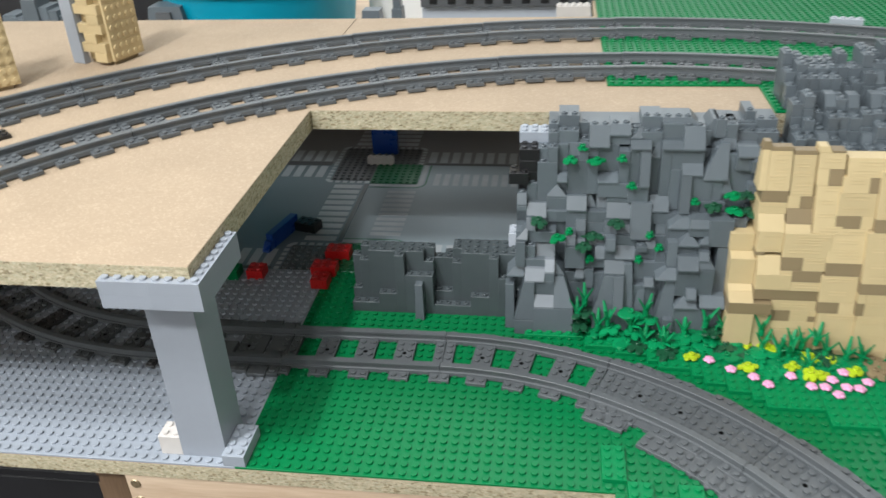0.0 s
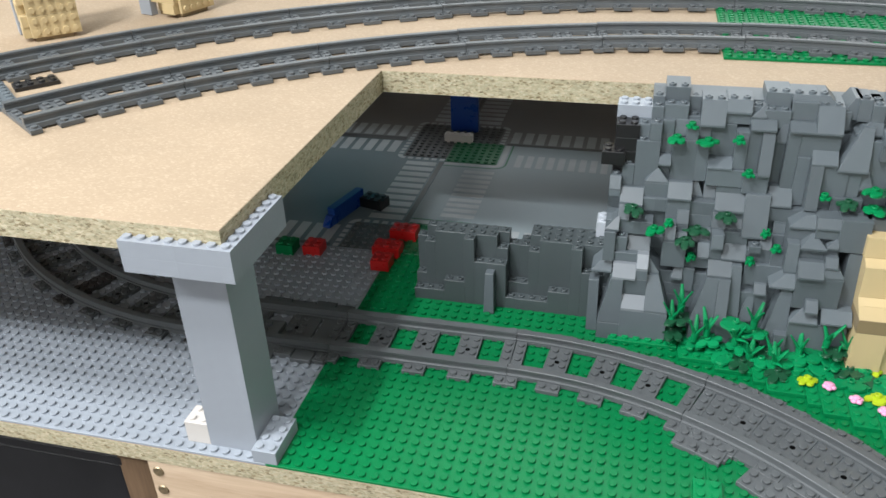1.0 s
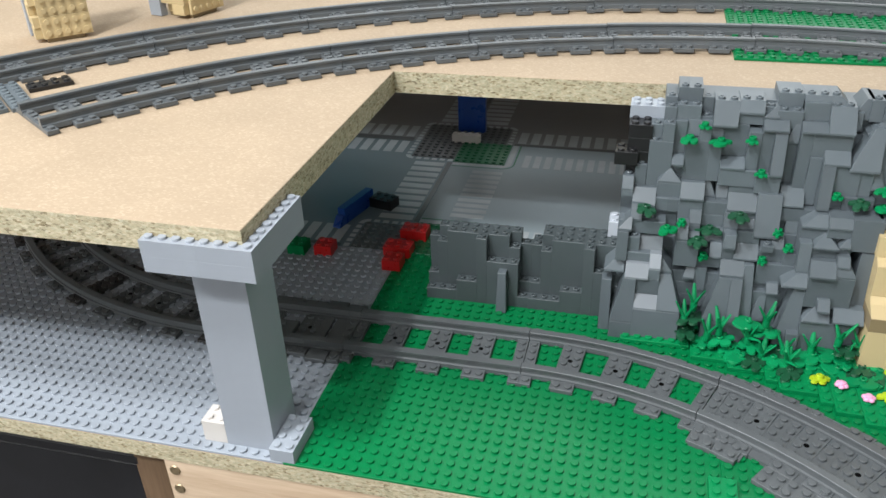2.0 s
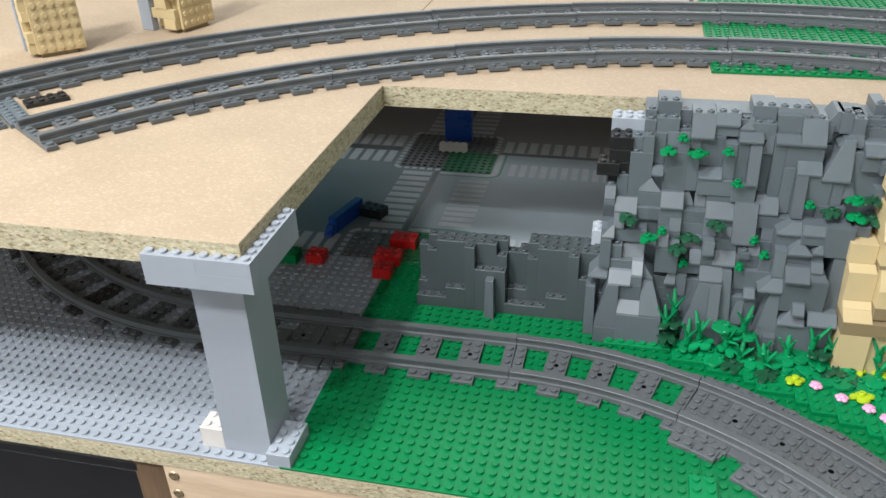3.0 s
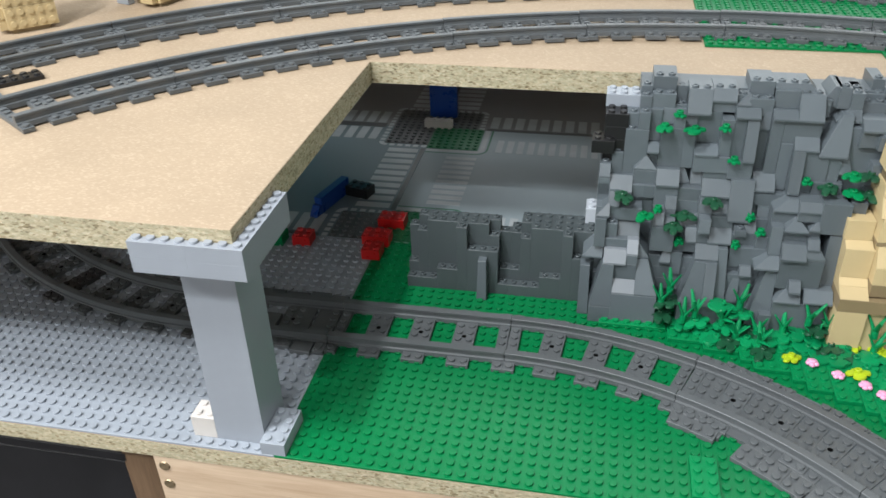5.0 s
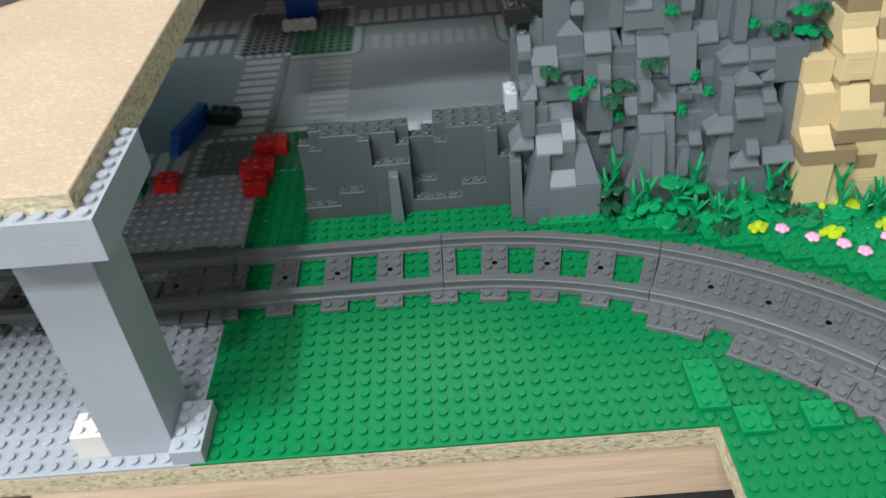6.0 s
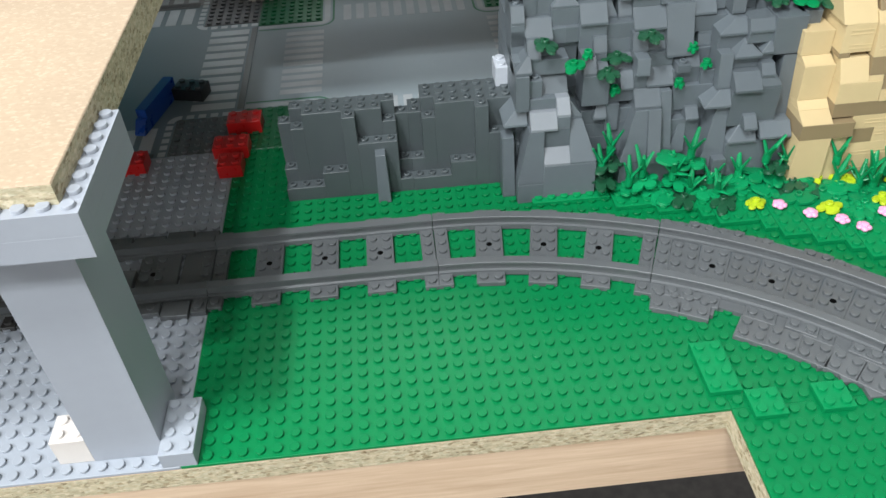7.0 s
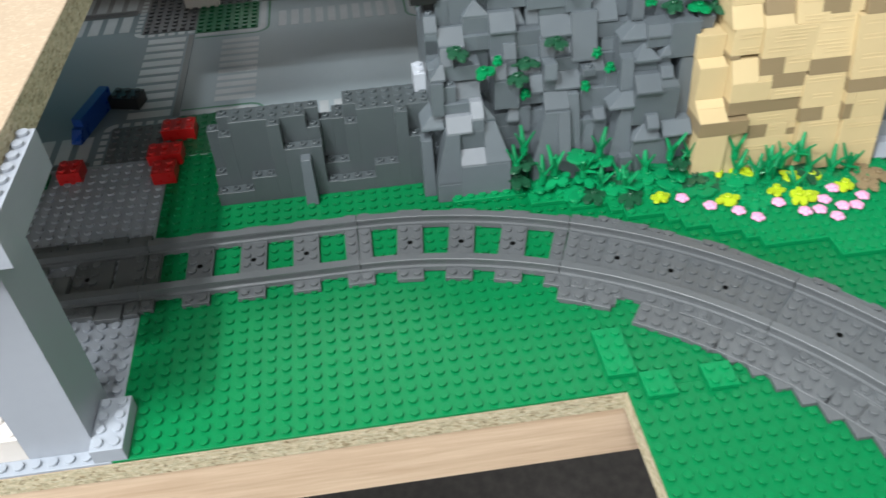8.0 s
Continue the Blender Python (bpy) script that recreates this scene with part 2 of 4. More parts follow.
def add_field(bm, verts, faces):
    vs = [bm.verts.new(v) for v in verts]
    for f in faces:
        bm.faces.new([vs[i] for i in f])


CACHE = {}


def stud_mesh(mat):
    key = ("stud", mat.name)
    if key not in CACHE:
        bm = bmesh.new()
        add_stud(bm, 0, 0, 0)
        CACHE[key] = finish(bm, "stud", mat)
    return CACHE[key]


def baseplate(nx, ny, mat, name, label, x, y, z=0, near=None):
    """A thin moulded plate, top face at z; near picks the studs that are parts of their own."""
    t = thing(name, x, y, z, label, "baseplate")
    part("sheet", box(0, 0, -0.25, nx, ny, 0, 0.04), mat, t)
    pick = near or (lambda i, j: False)
    rest = stud_field([i + 0.5 for i in range(nx)], [j + 0.5 for j in range(ny)], 0, lambda a, b: pick(int(a), int(b)))
    bm = bmesh.new()
    add_field(bm, *rest)
    tagged(part("studs", bm, mat, t), kind="stuff")
    for i in range(nx):
        for j in range(ny):
            if pick(i, j):
                part("stud", stud_mesh(mat), mat, t, x=i + 0.5, y=j + 0.5)
    return t


def brick_mesh(nx, ny, h, mat, studs=True, gap=0.012):
    """A brick nx by ny studs, h high, from its lower corner."""
    key = ("brick", nx, ny, round(h, 2), mat.name, studs, gap)
    if key not in CACHE:
        bm = box(gap, gap, gap * 0.7, nx - gap, ny - gap, h, min(0.028, 2.2 * gap))
        if studs:
            for i in range(int(nx)):
                for j in range(int(ny)):
                    add_stud(bm, i + 0.5, j + 0.5, h)
        CACHE[key] = finish(bm, "brick", mat, flat=True)
    return CACHE[key]


# ---- lower level: table, boards, baseplates ----
def board(name, outline, z0, z1, label, category):
    """A chipboard sheet: pale face above, coarse particles along the sawn edges."""
    bm = bmesh.new()
    low = [bm.verts.new((x, y, z0)) for x, y in outline]
    top = [bm.verts.new((x, y, z1)) for x, y in outline]
    bm.faces.new(top)
    bm.faces.new(low[::-1])
    n = len(outline)
    for k in range(n):
        f = bm.faces.new((low[k], low[(k + 1) % n], top[(k + 1) % n], top[k]))
        f.material_index = 1
    bmesh.ops.recalc_face_normals(bm, faces=bm.faces)
    es = [e for e in bm.edges if abs(e.verts[0].co.z - e.verts[1].co.z) < 1e-6 and e.verts[0].co.z > z1 - 0.01]
    bmesh.ops.bevel(bm, geom=es, offset=0.05, segments=1, affect="EDGES")
    me = finish(bm, name, CHIP)
    me.materials.append(EDGE)
    return tagged(new(name, me), label, category, "", "structure")


TOP = 20.26   # face of the upper board
board("lower_board", [(-95, 0), (32, 0), (32, -60), (110, -60), (110, 100), (-95, 100)], -1.85, -0.25, "raw chipboard table sheet with sawn particle edge", "board")
board("upper_board", [(-95, -0.3), (0.1, -0.3), (0.4, 32), (130, 32), (130, 112), (31.6, 112), (31.6, 70.4), (-95, 70.4)], TOP - 2.15, TOP, "pale chipboard upper deck with sawn particle edge", "board")

baseplate(32, 32, GREEN, "green_baseplate", "bright green studded baseplate on the chipboard", 0, 0, near=lambda i, j: j < 9)
baseplate(32, 32, LIGHT, "grey_baseplate", "light grey studded baseplate on the chipboard", -32, 0, near=lambda i, j: j < 10 and i > 2)
baseplate(32, 32, LIGHT, "grey_baseplate", "light grey studded baseplate on the chipboard", -64, 0)
baseplate(32, 32, GREEN, "green_baseplate", "green studded baseplate beside the cut table corner", 32, 0)
baseplate(32, 32, GREEN, "green_baseplate", "green studded baseplate beside the cut table corner", 32, -32, near=lambda i, j: j > 20 and i < 14)
baseplate(32, 32, GREEN, "green_baseplate", "green studded baseplate on the upper deck", 32, 40, TOP + 0.25)
baseplate(32, 32, GREEN, "green_baseplate", "green studded baseplate on the upper deck", 64, 40, TOP + 0.25)
for px, py in ((32, 72), (64, 72), (96, 72), (96, 40)):
    baseplate(32, 32, GREEN, "green_baseplate", "green studded baseplate on the upper deck", px, py, TOP + 0.25)
baseplate(32, 8, GREEN, "green_baseplate", "narrow green studded plate on the upper deck", 48, 32, TOP + 0.25)


# ---- tracks ----
def rail_mesh(R, ang, side):
    """One rail of a section, swept round the centre at the origin from angle 0, going clockwise from north."""
    prof = [(-0.46, 0.12), (0.46, 0.12), (0.42, 0.52), (0.27, 0.59), (0.25, 0.93), (0.34, 1.0), (0.34, 1.17), (0.3, 1.2), (-0.3, 1.2), (-0.34, 1.17), (-0.34, 1.0), (-0.25, 0.93), (-0.27, 0.59), (-0.42, 0.52)]
    bm = bmesh.new()
    n = 14
    rings = []
    for k in range(n + 1):
        a = radians(ang) * (0.002 + 0.996 * k / n)
        rings.append([bm.verts.new(((R + side * 2.5 + p) * math.sin(a), (R + side * 2.5 + p) * math.cos(a), h)) for p, h in prof])
    m = len(prof)
    for a, b in zip(rings, rings[1:]):
        for k in range(m):
            bm.faces.new((a[k], a[(k + 1) % m], b[(k + 1) % m], b[k]))
    bm.faces.new(rings[0])
    bm.faces.new(rings[-1][::-1])
    bmesh.ops.recalc_face_normals(bm, faces=bm.faces)
    return bm


def tie_bm(w):
    """A sleeper w studs along the track and eight across, studs between and outside the rails."""
    bm = box(-w / 2 + 0.012, -4, 0.0, w / 2 - 0.012, 4, 0.4, 0.03)
    for j in (-3.5, -1.5, -0.5, 0.5, 1.5, 3.5):
        for i in range(w):
            add_stud(bm, i + 0.5 - w / 2, j, 0.4)
    return bm


def tie_mesh(w, mat):
    key = ("tie", w, mat.name)
    if key not in CACHE:
        CACHE[key] = finish(tie_bm(w), "tie", mat)
    return CACHE[key]


def hole_mesh():
    if "hole" not in CACHE:
        bm = bmesh.new()
        bmesh.ops.create_cone(bm, cap_ends=True, segments=12, radius1=0.22, radius2=0.22, depth=0.02)
        CACHE["hole"] = finish(bm, "pin_hole", HOLE)
    return CACHE["hole"]


def track(cx, cy, R, a0, ang, z, mat, label, group, tie_mat=None):
    """A curved section: centre, radius, start angle clockwise from north and sweep in degrees."""
    t = thing("track_section", cx, cy, z, label, "toy track", group, rz=-a0)
    for side in (-1, 1):
        part("rail", rail_mesh(R, ang, side), mat, t)
    for k in range(5):
        w = 1 if k in (0, 4) else 2
        a = ang * k / 4 + (math.degrees(0.52 / R) if k == 0 else -math.degrees(0.52 / R) if k == 4 else 0)
        x, y = R * math.sin(radians(a)), R * math.cos(radians(a))
        m = tie_mat if tie_mat and w == 1 else mat
        o = part("tie", tie_mesh(w, m), m, t, x=x, y=y, rz=-a)
        if w == 2:
            part("pin_hole", hole_mesh(), HOLE, o, z=0.4)
    return t


def straight(x, y, n, z, mat, label, group, rz=0):
    """A straight section, n studs long, centred on y."""
    t = thing("track_section", x, y, z, label, "toy track", group, rz=rz)
    prof = [(-0.46, 0.12), (0.46, 0.12), (0.42, 0.52), (0.27, 0.59), (0.25, 0.93), (0.34, 1.0), (0.34, 1.2), (-0.34, 1.2), (-0.34, 1.0), (-0.25, 0.93), (-0.27, 0.59), (-0.42, 0.52)]
    for side in (-1, 1):
        bm = bmesh.new()
        a, b = [[bm.verts.new((xx, side * 2.5 + p, h)) for p, h in prof] for xx in (0.02, n - 0.02)]
        for k in range(len(prof)):
            bm.faces.new((a[k], a[(k + 1) % len(prof)], b[(k + 1) % len(prof)], b[k]))
        bm.faces.new(a)
        bm.faces.new(b[::-1])
        bmesh.ops.recalc_face_normals(bm, faces=bm.faces)
        part("rail", bm, mat, t)
    steps = max(1, round(n / 4))
    for k in range(steps + 1):
        w = 1 if k in (0, steps) else 2
        o = part("tie", tie_mesh(w, mat), mat, t, x=n * k / steps + (0.51 if k == 0 else -0.51 if k == steps else 0))
        if w == 2:
            part("pin_hole", hole_mesh(), HOLE, o, z=0.4)
    return t


JX, JY = 16.0, 16.35   # where the straight meets the bend
straight(JX - 16, JY, 16, 0, TRACKGREY, "dark grey straight toy track on green studs", "ground tracks")
for k in range(4):
    track(JX, JY - 40, 40, 22.5 * k, 22.5, 0, TRACKGREY, "dark grey curved toy track bending over the green plate", "ground tracks")
straight(-12.82, JY, 12.8, 0, TRACKGREY, "dark grey straight toy track in the shade of the deck", "ground tracks")
for k in range(3):
    track(-12.82, JY + 40, 40, 180 + 22.5 * k, 22.5, 0, TRACKGREY, "grey curved toy track with near-black end sleepers under the deck", "ground tracks", CHARCOAL)
for k in range(-5, 4):
    track(34, -26.5, 72, 11.25 * k, 11.25, TOP + (0.25 if k >= 0 else {-1: 0.19, -2: 0.12}.get(k, 0.05)), TRACKGREY, "dark grey curved toy track on the upper deck", "front deck tracks")
for k in range(-6, 4):
    track(34, -26.5, 88, 11.25 * k, 11.25, TOP + (0.25 if k >= 0 else {-1: 0.19, -2: 0.12}.get(k, 0.05)), TRACKGREY, "dark grey curved toy track on the upper deck", "rear deck tracks")


# ---- pillar ----
def pillar():
    p = thing("bridge_pillar", -3, 3, 0, "light grey brick pillar with a wide cap carrying the deck", "pillar")
    for k in range(13):
        part("brick", brick_mesh(4, 4, 1.2, PILLAR, False, 0), PILLAR, p, x=-2, y=-2, z=1.2 * k)
    part("neck_plate", brick_mesh(6, 6, 0.4, PILLAR, False, 0.002), PILLAR, p, x=-3, y=-3, z=16.4)
    part("neck_plate", brick_mesh(4, 4, 0.8, PILLAR, False, 0.002), PILLAR, p, x=-2, y=-2, z=15.6)
    for lay in range(2):
        z = 16.8 + 1.2 * lay
        for sx in (0, 1):
            part("brick", brick_mesh(4, 1, 1.2, PILLAR, lay == 1, 0.002), PILLAR, p, x=-4 + 4 * sx, y=-4, z=z)
            if lay == 0:
                part("brick", brick_mesh(4, 1, 1.2, PILLAR, False, 0.002), PILLAR, p, x=-4 + 4 * sx, y=3, z=z)
        for n, y0 in ((3, -3), (4, 0)) if lay else ((4, -3), (2, 1)):
            part("brick", brick_mesh(1, n, 1.2, PILLAR, lay == 1, 0.002), PILLAR, p, x=3, y=y0, z=z)
        if lay == 0:
            part("brick", brick_mesh(1, 6, 1.2, PILLAR, False, 0.002), PILLAR, p, x=-4, y=-3, z=z)
    part("cap_floor", brick_mesh(6, 6, 0.9, PILLAR, False, 0.002), PILLAR, p, x=-3, y=-3, z=16.8)
    return p


pillar()
tagged(part("foot_brick", brick_mesh(2, 4, 1.2, LIGHT), LIGHT, x=-1, y=0), "light grey two by four brick bridging two baseplates", "brick")
tagged(part("white_brick", brick_mesh(2, 2, 2.0, WHITE), WHITE, x=-7, y=1), "warm white brick against the pillar foot", "brick")


# ---- rock pieces ----
def frustum_mesh(w, D, h, l, r, f, mat, studs=False, lip=0.2):
    """A slope brick: base w by D, its top drawn in by l, r and f at the left, the right and the front."""
    key = ("frustum", w, D, round(h, 2), l, r, f, mat.name, studs)
    if key in CACHE:
        return CACHE[key]
    bm = bmesh.new()
    g = 0.012
    lo = [(g, g), (w - g, g), (w - g, D - g), (g, D - g)]
    hi = [(g + l, g + f), (w - g - r, g + f), (w - g - r, D - g), (g + l, D - g)]
    rings = [[bm.verts.new((x, y, 0.008)) for x, y in lo]]
    if l or r or f:
        rings.append([bm.verts.new((x, y, lip)) for x, y in lo])
    rings.append([bm.verts.new((x, y, h)) for x, y in hi])
    bm.faces.new(rings[0][::-1])
    bm.faces.new(rings[-1])
    for a, b in zip(rings, rings[1:]):
        for k in range(4):
            bm.faces.new((a[k], a[(k + 1) % 4], b[(k + 1) % 4], b[k]))
    bmesh.ops.remove_doubles(bm, verts=bm.verts, dist=0.03)
    bmesh.ops.bevel(bm, geom=list(bm.edges), offset=0.022, segments=1, affect="EDGES")
    bmesh.ops.recalc_face_normals(bm, faces=bm.faces)
    if studs:
        nx, ny = max(1, int(w - l - r + 0.3)), 1
        for i in range(nx):
            for j in range(ny):
                add_ring_stud(bm, l + (w - l - r) * (i + 0.5) / nx, f + 0.5 + j, h)
    CACHE[key] = finish(bm, "slope", mat, flat=True)
    return CACHE[key]


class Cliff:
    """Piles pieces into one thing; x, y, z are the front lower left corner of a piece, x counted in pressed-tight studs."""

    def __init__(self, root, mat):
        self.root, self.mat = root, mat

    def p(self, x, z, w, h, y, l=0, r=0, f=0, D=3.0, studs=False, mat=None):
        name = "rock_slope" if l or r or f else "rock_brick"
        m = mat or self.mat
        return part(name, frustum_mesh(w, D, h, l, r, f, m, studs), m, self.root, x=0.986 * x + 0.13, y=y, z=z)


def backing(c, x0, x1, z0, z1, y, back, step=4, seed=1):
    """Courses of bricks that fill the mass behind the facing pieces."""
    rnd = random.Random(seed)
    z, row = z0, 0
    while z < z1 - 0.3:
        x = x0 - (row % 2) * 2
        while x < x1:
            a, b = max(x, x0), min(x + step, x1)
            if b - a > 0.4:
                c.p(a, z, b - a, 1.2, y + rnd.choice((0, 0, 0.5)), D=back - y - 0.5)
            x += step
        z += 1.2
        row += 1


cliff_root = thing("rock_cliff", 0, 0, 0, "dark grey cliff of stacked slope bricks below the deck", "cliff")
C = Cliff(cliff_root, DARK)
backing(C, 23.2, 45, 0.4, 6.4, 23.3, 31.5)
backing(C, 23, 46, 6.4, 12.4, 25.0, 31.5, seed=2)
backing(C, 24, 47, 12.4, 18.4, 26.8, 31.5, seed=3)
backing(C, 26, 48, 18.2, 20.2, 28.2, 31.8, seed=4)
# foot of the cliff
C.p(23, 0.0, 2, 1.7, 21)
C.p(23, 1.7, 2, 4.35, 21, l=0.9, f=0.5)
C.p(25, 0.0, 4, 3.25, 21)
C.p(25, 3.25, 2, 1.25, 21, f=0.7, mat=MIDGREY)
C.p(25, 4.5, 2, 1.55, 21.75)
C.p(27, 3.25, 2, 3.2, 21, r=1.0, f=1.2, studs=True)
C.p(24, 6.05, 2, 1.25, 21.5, f=0.7, mat=MIDGREY)
C.p(26, 6.05, 1, 0.95, 21.75)
C.p(26, 7.0, 1, 1.2, 21.75, f=0.8, mat=MIDGREY)
C.p(27, 6.45, 1, 1.3, 22.4, r=0.85, f=0.3)
C.p(23, 7.3, 1, 2.75, 22.4, f=0.2)
C.p(22.1, 6.0, 1.8, 1.3, 22.5, l=1.0, f=0.5)
C.p(24, 7.3, 2, 0.85, 22.6)
C.p(24, 8.15, 1, 1.35, 22.9, studs=True)
C.p(25, 8.0, 2, 1.5, 23.2, f=1.0)
C.p(23, 10.05, 1.2, 1.05, 22.8, l=0.9, f=0.8)
C.p(23, 9.5, 4, 1.2, 23.7)
C.p(24, 10.7, 1, 1.35, 23.6, f=0.6)
C.p(23, 10.4, 1, 2.45, 25.0)
C.p(23, 12.85, 1, 1.2, 25.0, f=0.6, studs=True)
C.p(24, 11.7, 2, 1.35, 24.5, f=1.1)
C.p(25, 10.7, 1, 1.0, 24.3)
# gable column and its neighbours
C.p(26, 8.2, 2, 5.45, 25.4)
C.p(26, 13.65, 2, 1.25, 25.4, l=0.95, r=0.95, f=0.6, D=2)
C.p(28, 9.4, 2, 3.15, 24.8)
C.p(28, 12.55, 2, 1.35, 24.6, f=0.9)
C.p(29, 9.0, 1, 1.45, 24.2)
C.p(29, 10.45, 1, 1.25, 24.2, f=0.4)
C.p(28, 7.1, 2, 2.4, 22.8)
C.p(28, 9.5, 1, 1.25, 22.9, f=0.5)
C.p(29, 9.5, 1, 0.5, 23.4, f=0.4)
C.p(31, 9.9, 1, 2.55, 25.6)
C.p(31, 12.45, 1, 1.35, 25.6, f=0.5)
C.p(30, 9.4, 1, 3.0, 26.0)
C.p(30, 12.4, 1, 1.4, 25.9, r=0.5, f=0.4)
C.p(32, 10.3, 3, 1.5, 24.9)
C.p(32, 11.8, 2.4, 1.5, 24.6, f=1.1)
C.p(31.9, 10.35, 1.2, 1.45, 24.2, f=0.3)
C.p(33.1, 10.3, 1.4, 1.0, 24.4, f=0.6)
C.p(30, 8.9, 2, 1.2, 24.2, l=1.0, f=0.6)
C.p(31, 7.9, 1, 1.25, 23.2, f=0.7)
C.p(30, 6.9, 2, 1.0, 23.4)
C.p(32, 7.9, 1, 1.2, 23.4)
C.p(32, 9.1, 1, 1.3, 22.9, f=0.2)
C.p(33, 7.95, 2, 1.25, 23.2, f=0.9)
C.p(33, 9.2, 2, 1.1, 24.1)
# lower middle
C.p(29, 5.8, 1, 1.2, 22.8, l=0.3, f=0.5)
C.p(30, 4.6, 1, 2.3, 23.1)
C.p(31, 0.4, 4, 2.2, 21.4)
C.p(31, 2.6, 2, 4.05, 21.4, l=1.0, f=0.8)
C.p(33, 2.6, 1, 4.05, 20.95, f=1.2)
C.p(34, 2.6, 1.1, 5.2, 21.9, r=0.3, f=0.9)
C.p(32, 6.65, 2, 1.25, 22.4, f=0.9)
C.p(35, 0.4, 2.2, 5.0, 22.6)
C.p(35, 2.6, 1.2, 2.4, 22.2, l=0.6, f=0.4)
C.p(36, 5.4, 1, 0.85, 22.2, f=0.6)
C.p(35, 5.9, 3, 2.0, 23.1)
C.p(35, 7.9, 3, 1.1, 23.6)
C.p(35.1, 9.0, 1, 0.6, 23.1, studs=True)
C.p(36, 8.95, 1, 1.25, 23.6, f=0.9)
C.p(35, 9.6, 1.4, 1.0, 24.3)
C.p(34.4, 9.9, 2, 3.6, 23.9, f=1.1)
C.p(37, 8.8, 1, 1.3, 24.6)
C.p(37, 10.05, 1, 1.3, 24.8, f=0.3)
C.p(36.4, 11.4, 1.8, 1.1, 25.2)
C.p(36.2, 12.5, 1.9, 1.5, 24.9, f=1.1)
# corner slopes and what they lean on
C.p(37, 1.2, 2, 5.3, 21.0, l=1.1, f=0.9)
C.p(37, 6.7, 2, 1.15, 21.5, l=1.2, f=0.7)
C.p(38, 7.85, 1, 2.6, 22.3, f=0.4)
C.p(37, 7.85, 1, 1.2, 23.2)
C.p(38, 1.0, 1, 1.8, 20.5)
C.p(38, 11.45, 2, 1.1, 23.4, l=1.2, f=0.6)
C.p(38, 10.4, 4, 1.1, 23.6)
C.p(40, 11.7, 2, 0.95, 23.0, f=0.4)
C.p(40, 10.9, 2, 0.8, 23.1)
# lower right
C.p(39, 0.4, 4.6, 3.5, 21.0)
C.p(39, 3.9, 2.2, 1.35, 20.8, l=1.1, f=0.9)
C.p(41.4, 4.2, 2.4, 1.05, 20.6, f=0.8)
C.p(40, 5.1, 1, 0.95, 20.6, f=0.7)
C.p(39, 5.0, 3.6, 3.0, 21.6)
C.p(39, 8.0, 2, 1.15, 21.2, f=1.1)
C.p(41, 8.0, 1.6, 0.85, 21.6, r=0.4, f=0.2)
C.p(41, 8.85, 1, 0.85, 21.7, f=0.6)
C.p(39, 8.6, 3, 1.6, 22.9)
C.p(39, 10.1, 2, 1.1, 22.4, l=0.95, r=0.95, f=1.2, D=2)
C.p(41, 10.2, 0.9, 0.8, 22.6, l=0.6, f=0.4)
C.p(42.6, 4.9, 1.7, 5.0, 22.3, l=0.3, f=0.6)
C.p(41.8, 10.0, 2.3, 2.8, 22.8, f=0.15)
C.p(43.8, 10.0, 1.6, 2.8, 23.6)
# upper face
C.p(28, 13.9, 2, 3.6, 26.0)
C.p(30, 13.9, 1, 3.4, 26.0)
C.p(29, 17.5, 1, 1.1, 26.05)
C.p(27, 13.7, 1, 1.6, 26.3)
C.p(27, 15.3, 1, 0.75, 25.4, f=0.9)
C.p(27, 16.05, 1, 2.9, 26.6)
C.p(28, 17.6, 2, 1.4, 26.7, f=0.2)
C.p(31, 13.8, 3, 1.5, 25.5)
C.p(32, 13.2, 3, 0.6, 25.6)
C.p(31, 15.3, 2, 0.8, 25.4, f=1.1)
C.p(30, 18.7, 2, 2.1, 26.2, f=0.8, studs=True)
C.p(30, 17.6, 1, 1.3, 26.5, f=0.3)
C.p(31, 16.1, 2, 2.8, 26.7)
C.p(32, 19.8, 2, 1.1, 26.6, f=0.5, studs=True)
C.p(32, 18.9, 2, 1.1, 26.8)
C.p(33, 15.3, 1, 3.3, 25.8)
C.p(34, 18.8, 2, 0.7, 25.6, f=0.9)
C.p(35, 15.1, 1, 3.7, 25.0, f=0.8)
C.p(34, 15.1, 1, 3.7, 25.9)
C.p(34, 13.4, 2, 1.7, 25.3)
C.p(34, 19.5, 1.2, 1.0, 26.6, l=0.9, f=0.5)
C.p(36, 14.0, 1, 3.6, 26.6)
C.p(37, 13.5, 1, 5.3, 25.9)
C.p(36, 17.6, 1, 1.6, 26.4, l=0.5, f=0.3)
C.p(37, 18.8, 2, 0.7, 25.6, f=0.9)
C.p(37, 19.5, 2, 1.5, 26.9)
C.p(39, 18.8, 2, 2.0, 25.6, f=1.3, studs=True)
C.p(38, 16.8, 3, 2.1, 25.9)
C.p(39, 16.4, 2, 1.05, 25.0, f=0.9)
C.p(39, 12.65, 1, 3.75, 24.4, f=0.6)
C.p(40, 12.6, 2, 3.8, 25.2)
C.p(38, 12.5, 1, 4.3, 25.7)
C.p(41, 16.0, 2.3, 3.5, 25.0, l=1.45, f=1.0)
C.p(41, 12.6, 2.4, 1.2, 24.9)
C.p(41, 13.8, 2, 2.2, 25.3)
C.p(43, 12.8, 3.6, 5.7, 25.8)
C.p(43, 14.4, 1, 1.6, 25.3, r=0.4, f=0.3)
C.p(44, 17.0, 1.6, 1.4, 25.3)
C.p(44, 18.4, 2, 0.85, 25.0, f=0.9)
